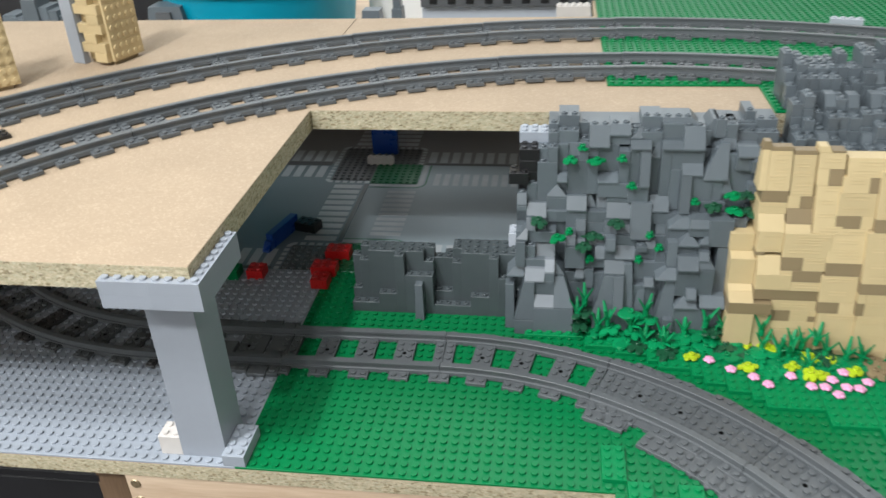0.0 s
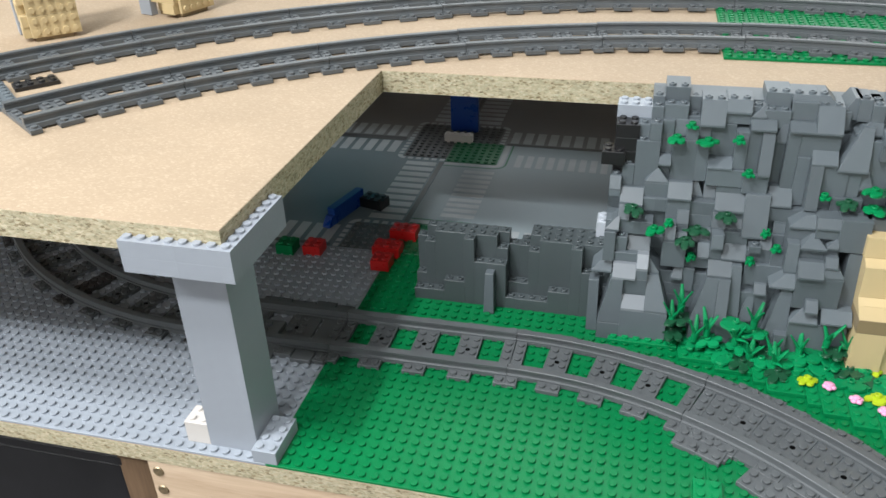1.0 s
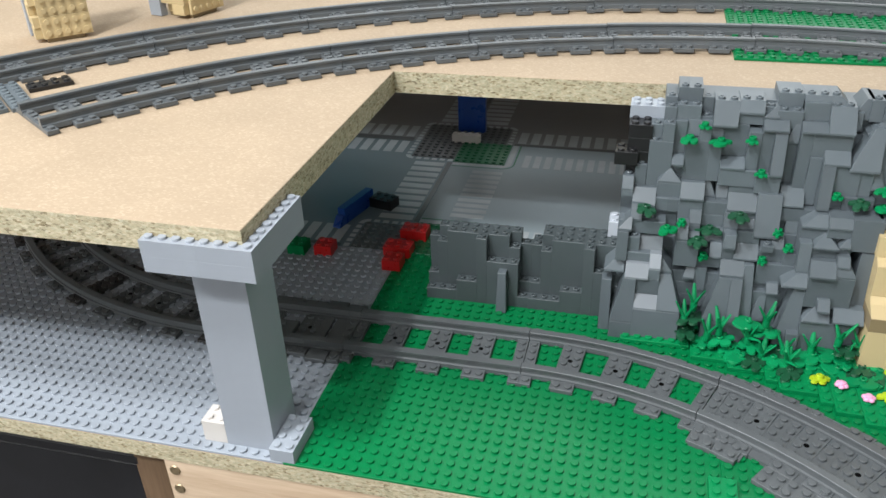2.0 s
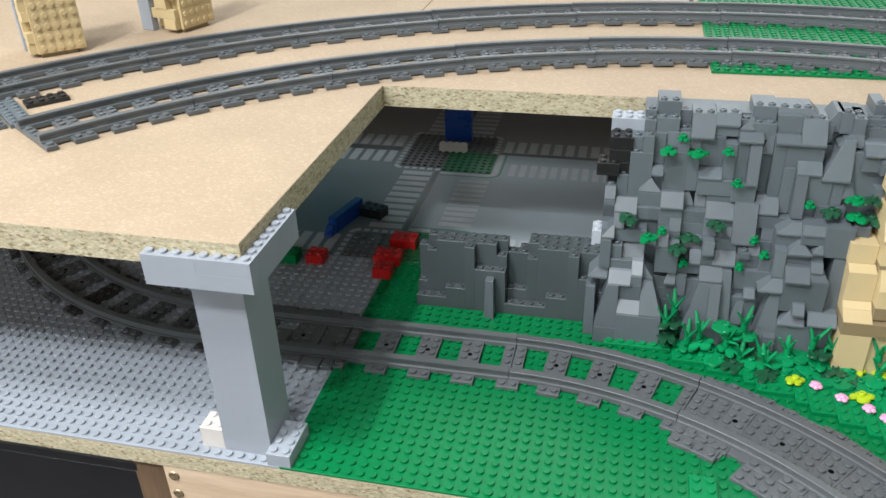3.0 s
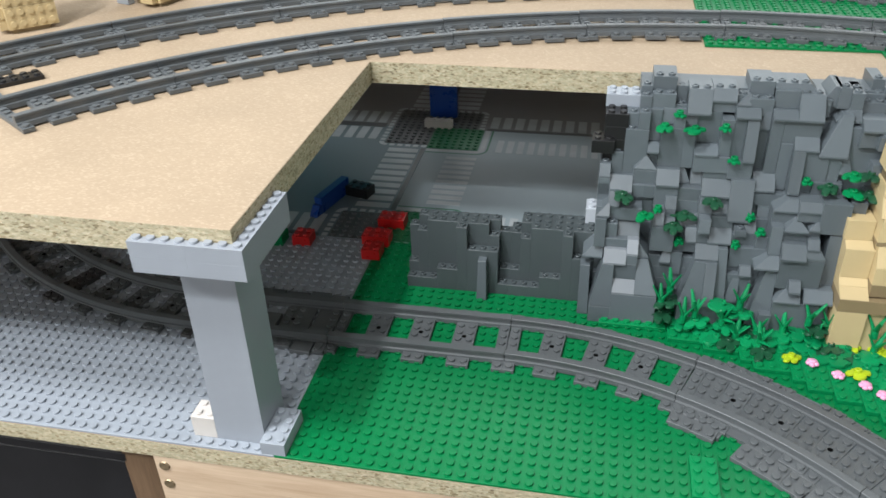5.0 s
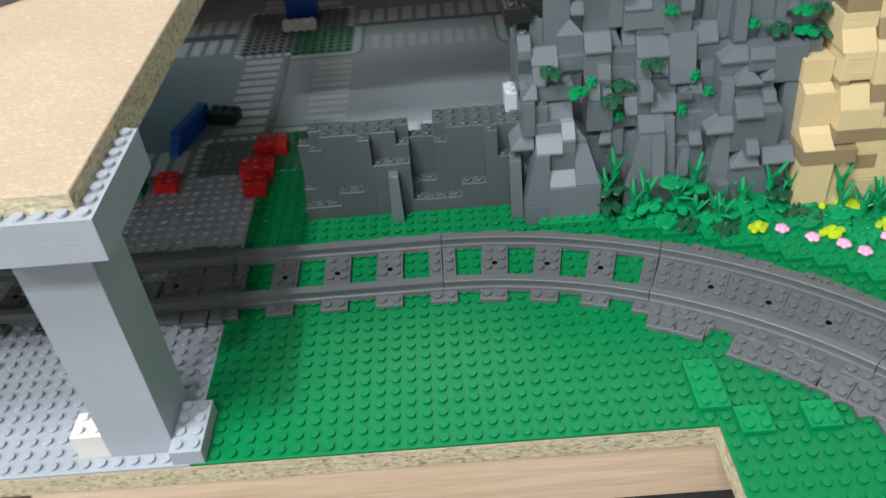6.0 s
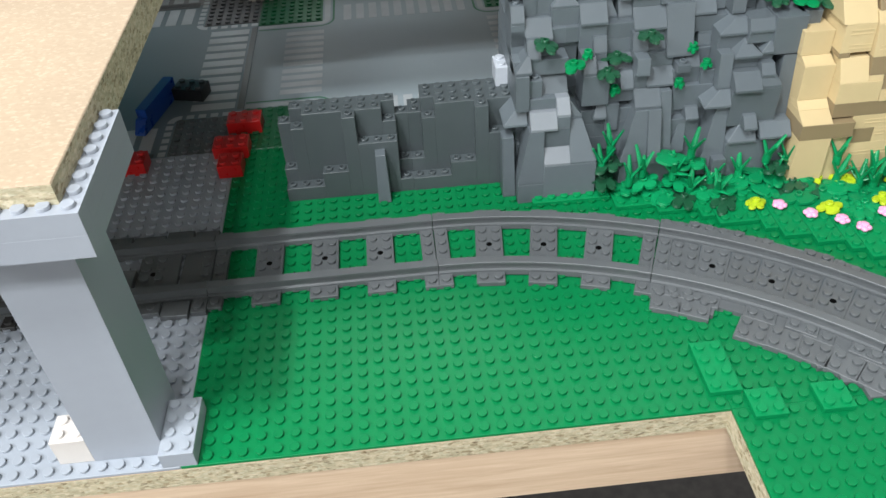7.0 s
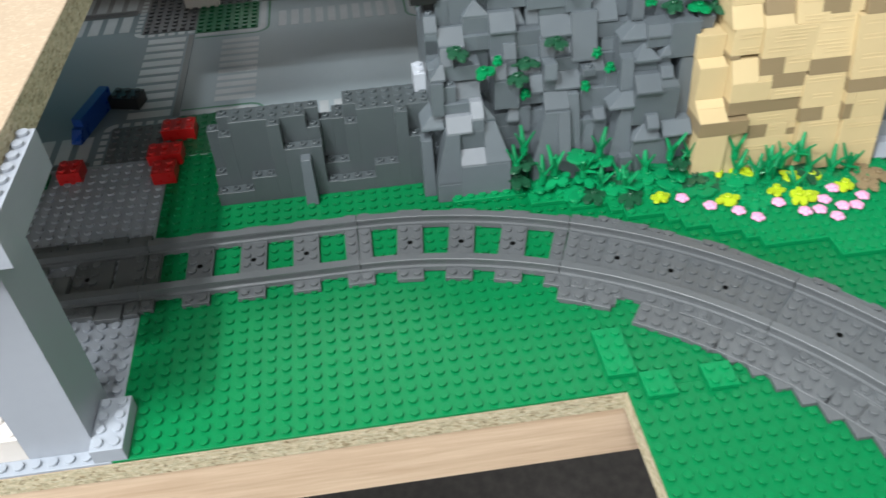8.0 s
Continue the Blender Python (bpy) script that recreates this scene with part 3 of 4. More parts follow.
# studded steps at the edge
C.p(24, 13.05, 1, 2.0, 25.9, studs=True, D=2)
C.p(24, 15.05, 1, 2.0, 26.3, studs=True, D=2)
C.p(25, 13.05, 2, 4.2, 25.95, studs=True)
C.p(26, 17.25, 1, 1.6, 26.0, studs=True)
C.p(25, 17.25, 1, 1.3, 26.5, studs=True)
C.p(26, 18.8, 1, 1.2, 26.9, studs=True)
C.p(26, 20.0, 1, 0.6, 27.8, studs=True)
# ridge
C.p(27, 18.15, 2, 2.05, 27.0, studs=True)
C.p(27, 20.2, 2, 1.2, 28.0, studs=True)
C.p(29, 18.25, 1, 1.0, 27.2, studs=True)
C.p(29, 19.25, 1, 1.2, 28.3, studs=True)
C.p(34, 19.25, 1, 1.1, 27.2, studs=True)
C.p(35, 18.75, 2, 1.5, 26.7, studs=True)
C.p(35, 20.25, 2, 1.2, 27.7, studs=True)
C.p(37, 20.25, 2, 1.2, 27.2, f=0.3, studs=True)
C.p(39, 20.25, 1.8, 1.2, 27.2, r=1.0, f=0.3, studs=True)
C.p(40.6, 18.85, 1, 1.5, 27.0, studs=True)
C.p(40.7, 19.65, 1.6, 1.75, 27.2, l=1.0, f=0.2)
C.p(42, 19.65, 1, 1.75, 26.9, f=0.2, studs=True)
C.p(42, 18.7, 2, 1.0, 26.2, l=0.9, f=0.5)
C.p(43, 19.55, 1, 1.5, 26.8, studs=True)
C.p(43, 19.55, 1, 1.5, 27.8, studs=True)
C.p(44, 18.45, 2, 1.6, 27.2, f=0.3, studs=True)
C.p(46, 18.45, 2, 1.6, 27.4, studs=True)
C.p(30, 18.2, 5, 2.2, 27.7)
C.p(40, 18.2, 6, 1.2, 27.9)
C.p(43, 19.0, 1, 1.2, 28.4, studs=True)
C.p(44, 19.4, 2, 1.1, 28.4, studs=True)
C.p(46, 19.4, 2, 1.5, 28.6, studs=True)
C.p(45, 20.5, 1, 1.0, 29.2, studs=True)

tagged(part("white_brick", brick_mesh(3, 2, 1.2, LIGHT), LIGHT, x=22.9, y=28.0, z=18.4), "pale grey brick wedged beside the cliff top", "brick")
for x, y, z, studs in ((22.95, 26.2, 17.3, True), (22.95, 26.2, 16.1, False), (21.95, 25.6, 15.0, True), (22.95, 26.2, 14.9, False), (22.95, 26.4, 13.7, False)):
    part("rock_brick", brick_mesh(2, 2, 1.2, BLACK, studs), BLACK, cliff_root, "black brick", x=x, y=y, z=z)
tagged(part("white_brick", brick_mesh(1, 2, 1.6, PALE), PALE, x=21.9, y=26.6, z=7.2), "small white brick on the end of the rock panel", "brick")


ROCK_STEPS = (   # x0, x1, y0, y1, height of each block of the moulded wall
    (0, 3, 0, 1, 1.2), (3, 5, 0, 1, 2.4), (5, 6, 0, 1, 7.2), (6, 9, 0, 1, 4.8), (9, 10, 0, 1, 1.2),
    (0, 1, 1, 2, 2.4), (1, 2, 1, 2, 6.0), (2, 8, 1, 2, 7.2), (8, 9, 1, 2, 6.0), (9, 10, 1, 2, 2.4),
    (0, 1, 2, 4, 6.0), (1, 9, 2, 4, 7.2), (9, 10, 2, 4, 6.0))


def rock_panel(x, y, wide, deep):
    """A moulded rock wall, up to ten wide: blocks that step back and up, hollow studs along the steps."""
    t = thing("rock_wall", x, y, 0, "dark grey moulded rock wall panel with studded ledges", "rock wall", "rock walls")
    for x0, x1, y0, y1, h in ROCK_STEPS:
        x1, y1 = min(x1, wide), min(y1, deep)
        if x0 >= x1:
            continue
        bm = bmesh.new()
        out = 0.004 if h < 7 else 0.0
        add_box(bm, x0 - out, y0 + 0.001, 0, x1 + out, y1 + 0.06, h, 0.02)
        for i in range(x0, x1):
            for j in range(y0, y1):
                if y0 == 2 and 1 < i < 8:
                    add_stud(bm, i + 0.5, j + 0.5, h)
                else:
                    add_ring_stud(bm, i + 0.5, j + 0.5, h)
        part("ledge" if h < 7 else "panel", finish(bm, "ledge", MOULD, flat=True), MOULD, t)
    return t


rock_panel(5.0, 24.02, 10, 3)
rock_panel(15.01, 23.95, 8, 4)
post = thing("rock_pillar", 12.1, 22.7, 0, "narrow dark grey slope pillar before the rock panels", "rock post")
part("post", frustum_mesh(1, 1.4, 4.2, 0.1, 0.1, 0.4, DARK), DARK, post)
post = thing("rock_pillar", 21.8, 22.0, 0, "narrow dark grey slope pillar before the rock panels", "rock post")
part("post", frustum_mesh(1, 1.6, 5.2, 0, 0.1, 0.4, DARK), DARK, post)


# ---- tan cliff ----
# how far back the face of each buttress stands at a height
LEAN = {
    "narrow": [(0, 19.5), (5.75, 19.6), (6.4, 20.7), (6.6, 20.75), (6.9, 21.3), (9.6, 21.4), (10.0, 22.3), (11.8, 22.4)],
    "inner": [(0, 19.8), (8.6, 20.3), (10.2, 21.15), (12.6, 21.4), (14.0, 22.4), (16.2, 22.7), (20.2, 23.7)],
    "middle": [(0, 19.8), (7.0, 20.1), (10.2, 20.7), (12.6, 21.15), (14.0, 22.3), (16.2, 22.7), (20.0, 23.6)],
    "flank": [(0, 20.6), (12.6, 21.25), (20.2, 23.4)],
    "slab": [(0, 18.9), (5.0, 19.5), (9.0, 20.3), (13.0, 21.4), (17.0, 22.2), (19.6, 23.0)],
    "outer": [(0, 18.6), (7.0, 19.3), (13.0, 20.9), (19.0, 22.6)],
}
tan_root = thing("tan_cliff", 0, 0, 0, "tan brick cliff with darker tan courses rising from the flowers", "cliff")
rnd = random.Random(17)


def lean_at(which, z):
    rows = LEAN[which]
    for (z0, y0), (z1, y1) in zip(rows, rows[1:]):
        if z <= z1:
            return y0 + (y1 - y0) * (z - z0) / (z1 - z0)
    return rows[-1][1]


def tan(which, x0, x1, z0, z1, mat=None, grooves=0, left=0.0, right=0.0, back=28.0):
    """A piece of the tan face between two heights; grooves are pairs of raised course lines."""
    mat = mat or TAN
    if z0 > 15:
        back = 24.6
    proud = 0.012 if mat is DKTAN else 0.0
    ya, yb = lean_at(which, z0) - proud, lean_at(which, z1) - proud
    g, w, h = 0.01, x1 - x0, z1 - z0
    bm = bmesh.new()
    lo = [bm.verts.new(p) for p in ((g, ya, g), (w - g, ya, g), (w - g, back, g), (g, back, g))]
    hi = [bm.verts.new(p) for p in ((g + left, yb, h), (w - g - right, yb, h), (w - g - right, back, h), (g + left, back, h))]
    bm.faces.new(lo[::-1])
    bm.faces.new(hi)
    for k in range(4):
        bm.faces.new((lo[k], lo[(k + 1) % 4], hi[(k + 1) % 4], hi[k]))
    bmesh.ops.bevel(bm, geom=list(bm.edges), offset=0.022, segments=1, affect="EDGES")
    bmesh.ops.recalc_face_normals(bm, faces=bm.faces)
    name = "dark_tan_brick" if mat is DKTAN else "tan_slope"
    ob = part(name, finish(bm, name, mat, flat=True), mat, tan_root, "dark tan brick" if mat is DKTAN else "", x=x0 - 0.2, z=z0)
    for k in range(grooves):
        z = h * (k + 0.35 + rnd.uniform(-0.15, 0.25)) / grooves
        a = rnd.uniform(0.04, 0.3) * w
        b = min(w - 0.05, a + rnd.uniform(0.45, 0.9) * w)
        for dz in (0.0, 0.27):
            za = min(z + dz, h - 0.12)
            y0, y1 = [ya + (yb - ya) * q / h for q in (za, za + 0.09)]
            line = bmesh.new()
            vs = [line.verts.new(p) for p in ((a, y0 - 0.03, za), (b, y0 - 0.03, za), (b, y1 - 0.03, za + 0.09), (a, y1 - 0.03, za + 0.09),
                                               (a, y0 + 0.1, za), (b, y0 + 0.1, za), (b, y1 + 0.1, za + 0.09), (a, y1 + 0.1, za + 0.09))]
            for q in ((0, 1, 2, 3), (0, 4, 5, 1), (3, 2, 6, 7), (1, 5, 6, 2), (0, 3, 7, 4), (4, 7, 6, 5)):
                line.faces.new([vs[i] for i in q])
            bmesh.ops.recalc_face_normals(line, faces=line.faces)
            part("course_line", finish(line, "course_line", mat, flat=True), mat, ob)
    return ob


# dark rock behind the tan face
for k in range(5):
    for x in (45,):
        part("rock_backing", brick_mesh(4, 6, 1.2, DARK, k == 4), DARK, tan_root, "dark grey brick", x=x - 0.2 + (k % 2), y=24.7, z=12.2 + 1.2 * k)
# narrow stepped buttress
tan("narrow", 43.5, 46.1, 0.4, 4.5, left=0.1)
tan("narrow", 43.6, 47.6, 4.5, 5.75, DKTAN)
tan("narrow", 43.6, 45.9, 5.75, 6.4)
tan("narrow", 43.6, 45.9, 6.4, 6.9)
tan("narrow", 43.6, 45.9, 6.9, 9.6)
tan("narrow", 43.6, 45.8, 9.6, 10.0)
tan("narrow", 43.5, 45.7, 10.0, 11.8)
# broad inner buttress, lower half
tan("inner", 46.1, 51.9, 0.4, 3.6, grooves=2)
tan("inner", 46.1, 47.6, 3.6, 4.5)
tan("inner", 47.6, 49.5, 3.6, 4.8, DKTAN)
tan("inner", 49.5, 51.2, 3.6, 4.8, grooves=1)
tan("inner", 51.2, 51.9, 3.6, 4.2, DKTAN)
tan("inner", 51.2, 51.9, 4.2, 4.8)
tan("inner", 47.6, 51.8, 4.8, 5.9, grooves=1)
tan("inner", 45.9, 51.7, 5.9, 7.0, DKTAN)
tan("inner", 45.9, 49.1, 7.0, 8.6)
tan("middle", 49.1, 51.8, 7.0, 7.9, grooves=1)
tan("middle", 49.1, 51.8, 7.9, 9.0, DKTAN)
tan("inner", 45.9, 48.0, 8.6, 10.2)
tan("middle", 48.0, 49.1, 8.6, 9.0)
tan("middle", 48.0, 49.9, 9.0, 10.3, DKTAN)
tan("middle", 49.9, 52.1, 9.0, 10.3, grooves=1)
tan("inner", 45.7, 46.5, 10.2, 10.55, DKTAN)
tan("inner", 45.7, 48.0, 10.55, 12.6, grooves=2, left=0.1)
tan("middle", 48.0, 52.2, 10.3, 12.6, grooves=3)
tan("inner", 45.6, 48.0, 12.6, 14.0)
tan("middle", 48.0, 50.3, 12.6, 13.3)
# broad inner buttress, upper half
tan("inner", 45.6, 48.1, 14.0, 15.1, grooves=1)
tan("inner", 45.7, 48.1, 15.1, 16.2, DKTAN)
tan("middle", 48.1, 50.4, 13.3, 14.6, DKTAN)
tan("middle", 48.1, 49.2, 14.6, 15.75)
tan("middle", 49.2, 50.4, 14.6, 15.75, DKTAN)
tan("inner", 46.1, 48.1, 16.2, 19.8, grooves=5)
tan("inner", 45.3, 46.1, 16.2, 19.9, left=0.15)
tan("middle", 48.2, 50.2, 15.75, 19.5, grooves=5)
tan("inner", 46.1, 48.1, 19.8, 20.2, DKTAN)
tan("inner", 45.3, 46.4, 19.9, 20.7, DKTAN, left=0.2, right=0.3)
tan("middle", 48.2, 50.2, 19.5, 19.9, DKTAN)
# flank beside the slab
tan("flank", 50.4, 53.0, 12.6, 16.9, grooves=4)
tan("flank", 50.3, 51.3, 16.9, 18.4)
tan("flank", 51.3, 52.6, 16.9, 18.4, DKTAN)
tan("flank", 50.3, 52.6, 18.4, 19.8, grooves=1)
tan("flank", 50.2, 51.4, 19.8, 20.4, right=0.3)
tan("flank", 51.4, 52.6, 19.8, 20.0, DKTAN)
# tall slab
tan("slab", 51.9, 55.2, 0.6, 5.0, grooves=4)
tan("slab", 51.7, 53.6, 5.0, 6.1, DKTAN)
tan("slab", 53.6, 55.0, 5.0, 6.1)
tan("slab", 51.7, 55.0, 6.1, 8.7, grooves=2)
tan("slab", 51.9, 55.2, 8.7, 9.9, DKTAN)
tan("slab", 52.0, 55.3, 9.9, 13.1, grooves=4)
tan("slab", 52.3, 54.5, 13.1, 14.3, DKTAN)
tan("slab", 54.5, 55.6, 13.1, 14.3)
tan("slab", 52.3, 55.6, 14.3, 16.4, grooves=2)
tan("slab", 52.5, 54.8, 16.4, 17.8, grooves=1)
tan("slab", 54.8, 56.2, 16.4, 17.8, DKTAN)
tan("slab", 52.8, 56.4, 17.8, 19.5, grooves=2)
# outer buttress
tan("outer", 55.2, 58.6, 0.4, 5.1, grooves=3, right=0.1)
tan("outer", 55.0, 55.7, 5.1, 6.4, DKTAN)
tan("outer", 55.7, 58.5, 5.1, 7.3, grooves=1)
tan("outer", 55.0, 55.7, 6.4, 7.3)
tan("outer", 55.0, 58.4, 7.3, 8.3, DKTAN)
tan("outer", 55.1, 58.4, 8.3, 13.0, grooves=4)
tan("outer", 55.6, 58.4, 13.0, 14.2, DKTAN)
tan("outer", 55.6, 58.6, 14.2, 18.4, grooves=4)


# ---- dark rock tower behind the tan cliff ----
tower = thing("rock_tower", 48.8, 24.8, 0, "dark bluish grey stepped rock tower behind the tan cliff", "rock tower")
part("core", box(0.05, 0.5, 0, 12, 6.6, 16.8), DARK, tower)
rnd = random.Random(5)
for j in range(7):
    low = 16.8 if j < 4 else TOP + 0.27   # the rear rows stand on the deck plate
    for i in range(12):
        y = (1.45 * j + 0.1 if j < 4 else 7.3 + 1.4 * (j - 4)) + rnd.choice((0, 0, 0.3))
        top = round((18.8, 20.0, 21.2, 22.4, 23.2, 24.2, 24.8)[j] + rnd.choice((-0.8, 0, 0.4, 0.8)) + (0.6 if i > 6 else -0.3), 2)
        tall = round(max(0.4, top - 1.2 - low), 2)
        part("rock_column", brick_mesh(1, 2, tall, DARK, False), DARK, tower, x=i, y=y, z=low)
        if rnd.random() < 0.15:
            part("rock_slope", frustum_mesh(1, 2, 1.2, 0, 0, 0.7, DARK), DARK, tower, x=i, y=y, z=low + tall)
        else:
            part("rock_brick", brick_mesh(1, 2, 1.2, DARK, True), DARK, tower, x=i, y=y + 0.2, z=low + tall)


# ---- pale rocks past the tan cliff ----
pile = thing("rock_pile", 58.8, 19.0, 0, "pale and dark grey slope bricks piled past the tan cliff", "rocks")
for x, y, z, w, h, l, r, f, m in ((0, 1.6, 0.4, 3, 2.4, 0.6, 0, 0.8, MIDGREY), (0.4, 0.4, 0.4, 2, 1.2, 0.4, 0.3, 0.7, LIGHT), (2.4, 0.2, 0.4, 3, 1.6, 0.5, 0.4, 0.8, MIDGREY),
                                  (0.2, 2.6, 2.8, 3, 3.0, 0.5, 0.3, 0.9, DARK), (3.0, 2.0, 2.0, 3, 3.4, 0.4, 0, 1.0, DARK), (0.4, 3.6, 5.8, 4, 4.0, 0.6, 0.4, 1.0, DARK)):
    part("rock_slope", frustum_mesh(w, 3.0, h, l, r, f, m), m, pile, x=x, y=y, z=z)


# ---- roads under the deck ----
def ring_sector(bm, cx, cy, r0, r1, a0, a1, z, n=8):
    pts = []
    for r, seq in ((r1, range(n + 1)), (r0, range(n, -1, -1))):
        for k in seq:
            a = radians(a0 + (a1 - a0) * k / n)
            pts.append(bm.verts.new((cx + r * math.cos(a), cy + r * math.sin(a), z)))
    bm.faces.new(pts)


def road_plate(x, y, surface, stud_mat, line, stripe, label):
    """A 32 by 32 crossroads plate: smooth roads, studded corners, printed crossings and kerb lines."""
    t = thing("road_plate", x, y, 0, label, "road plate", "road plates")
    t.matrix_basis = t.matrix_basis @ Matrix.Diagonal((1, 0.97, 1, 1))
    part("roadway", box(0, 0, -0.25, 32, 32, 0, 0.04), surface, t)
    green_kerb = line is PRINT_GREEN
    wide = 7 if green_kerb else 6          # studs along each corner
    k0 = wide - 0.4
    for cx, cy, sx, sy, name in ((0, 0, 1, 1, "a"), (32, 0, -1, 1, "b"), (0, 32, 1, -1, "c"), (32, 32, -1, -1, "d")):
        bm = bmesh.new()
        x0, x1 = sorted((cx + sx * 0.004, cx + sx * wide))
        y0, y1 = sorted((cy + sy * 0.004, cy + sy * wide))
        add_box(bm, x0, y0, 0.004, x1, y1, 0.06, 0.02)
        add_field(bm, *stud_field([cx + sx * (i + 0.5) for i in range(wide)], [cy + sy * (i + 0.5) for i in range(wide)], 0.05, n=10))
        part("studded_corner", bm, stud_mat, t)
        bm = bmesh.new()
        a = math.degrees(math.atan2(sy, sx)) - 45
        band = bmesh.new() if green_kerb else bm
        ring_sector(band, cx + sx * k0, cy + sy * k0, 0.6, 1.25, a, a + 90, 0.034)
        if green_kerb:
            ring_sector(bm, cx + sx * k0, cy + sy * k0, 1.5, 1.72, a, a + 90, 0.034)
        dashes = [(0.1 + 1.1 * k, 0.8 + 1.1 * k) for k in range(5)] if not green_kerb else [(0.1, k0)]
        for where, spans, v0, v1 in ((band, dashes, k0 + 0.6, k0 + 1.25), (bm, [(0.1, k0)] if green_kerb else [], k0 + 1.5, k0 + 1.72)):
            for u0, u1 in spans:
                for q in (((u0, v0), (u1, v0), (u1, v1), (u0, v1)), ((v0, u0), (v0, u1), (v1, u1), (v1, u0))):
                    pts = [(cx + sx * u, cy + sy * v, 0.03) for u, v in q]
                    sheet = where if green_kerb else bmesh.new()
                    face = sheet.faces.new([sheet.verts.new(p) for p in pts])
                    face.normal_update()
                    if face.normal.z < 0:
                        face.normal_flip()
                    if not green_kerb:
                        part("kerb_dash", sheet, line, t)
        if green_kerb:
            part("kerb_band", band, PRINT_FAINT, t)
        part("kerb_line", bm, line, t)
    near, far = (3.2, 7.2) if green_kerb else (0.9, 5.0)
    for k in range(10):
        v = 7.55 + 1.75 * k if not green_kerb else 9.3 + 1.4 * k
        w = 1.15 if not green_kerb else 0.85
        for x0, y0, x1, y1 in ((near, v, far, v + w), (32 - far, v, 32 - near, v + w), (v, near, v + w, far), (v, 32 - far, v + w, 32 - near)):
            part("crossing_stripe", box(x0, y0, 0.002, x1, y1, 0.03, 0.01), stripe, t)
    if not green_kerb:
        for x0, y0, x1, y1 in ((0.05, 7.2, 0.65, 24.8), (31.35, 7.2, 31.95, 24.8), (7.2, 0.05, 24.8, 0.65), (7.2, 31.35, 24.8, 31.95)):
            part("edge_band", box(x0, y0, 0.002, x1, y1, 0.024, 0.01), DEEP, t)
    return t


GREEN_DULL = plastic("road_corner_green", (0.01, 0.12, 0.045), 0.35)
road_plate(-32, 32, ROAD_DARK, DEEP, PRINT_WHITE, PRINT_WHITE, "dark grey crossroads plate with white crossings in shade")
road_plate(0, 32, ROAD_LIGHT, GREEN_DULL, PRINT_GREEN, PRINT_FAINT, "grey crossroads plate with green studded corners")
road_plate(-32, 63.05, ROAD_LIFTED, DEEP, PRINT_WHITE, PRINT_WHITE, "dark grey crossroads plate with white crossings in shade")
road_plate(0, 63.05, ROAD_LIFTED, DEEP, PRINT_WHITE, PRINT_WHITE, "dark grey crossroads plate with white crossings in shade")
road_plate(32, 32, ROAD_LIGHT, GREEN_DULL, PRINT_GREEN, PRINT_FAINT, "grey crossroads plate with green studded corners")


def loose_brick(x, y, nx, ny, h, mat, label, rz=0, z=0, name="brick"):
    o = part(name, brick_mesh(nx, ny, h, mat), mat, x=x, y=y, z=z, rz=rz)
    return tagged(o, label, "brick")


loose_brick(-9.2, 29.5, 2, 2, 1.2, RED, "loose red two by two brick on grey studs", 0, 0.0, "red_brick")
loose_brick(-1.0, 28.0, 2, 2, 1.2, RED, "loose red brick lying on the plate seam", 0, 0.0, "red_brick")
loose_brick(-1.7, 30.7, 3, 2, 1.2, RED, "loose red brick lying on the plate seam", 0, 0.0, "red_brick")
loose_brick(-0.9, 34.5, 3, 2, 1.2, RED, "loose red brick beside the studded green corner", 0, 0.05, "red_brick")
loose_brick(-12.2, 29.2, 2, 2, 1.2, GREEN, "loose green brick on grey studs", 0, 0.0, "green_brick")
car = thing("blue_wagon", -9.1, 37.0, 0, "blue brick wagon with a black end on the road", "toy wagon", rz=-15)
part("body", brick_mesh(1, 6, 2.0, BLUE, False), BLUE, car, x=0, y=0, z=0.05)
part("nose", frustum_mesh(1, 2, 1.2, 0, 0, 0.8, BLUE), BLUE, car, x=0, y=-1.2, z=0.05)
part("black_end", brick_mesh(3, 2, 1.2, BLACK), BLACK, car, x=1.0, y=5.0, z=0.05, label="black end brick")
wall = thing("blue_wall", -1.6, 66.7, 0, "tall dark blue wall panel standing on the road", "panel")
part("panel", brick_mesh(4, 1, 7.2, BLUE, False), BLUE, wall, z=0.06)
part("panel", brick_mesh(4, 1, 8.0, BLUE, False), BLUE, wall, z=7.3)
loose_brick(-1.6, 62.6, 4, 1, 1.2, WHITE, "warm white one by four brick on the road corner", 0, 0.06, "white_brick")


# ---- ballast along the ground track ----
ballast = thing("track_ballast", JX, JY - 40, 0, "grey studded plates packed between and beside the track", "ballast")


def flat_mesh(nx, ny, h, mat):
    key = ("plate", nx, ny, h, mat.name)
    if key not in CACHE:
        bm = box(-nx / 2 + 0.012, -ny / 2 + 0.012, 0, nx / 2 - 0.012, ny / 2 - 0.012, h, 0.03)
        for i in range(int(nx)):
            for j in range(int(ny)):
                add_stud(bm, i + 0.5 - nx / 2, j + 0.5 - ny / 2, h)
        CACHE[key] = finish(bm, "plate", mat)
    return CACHE[key]


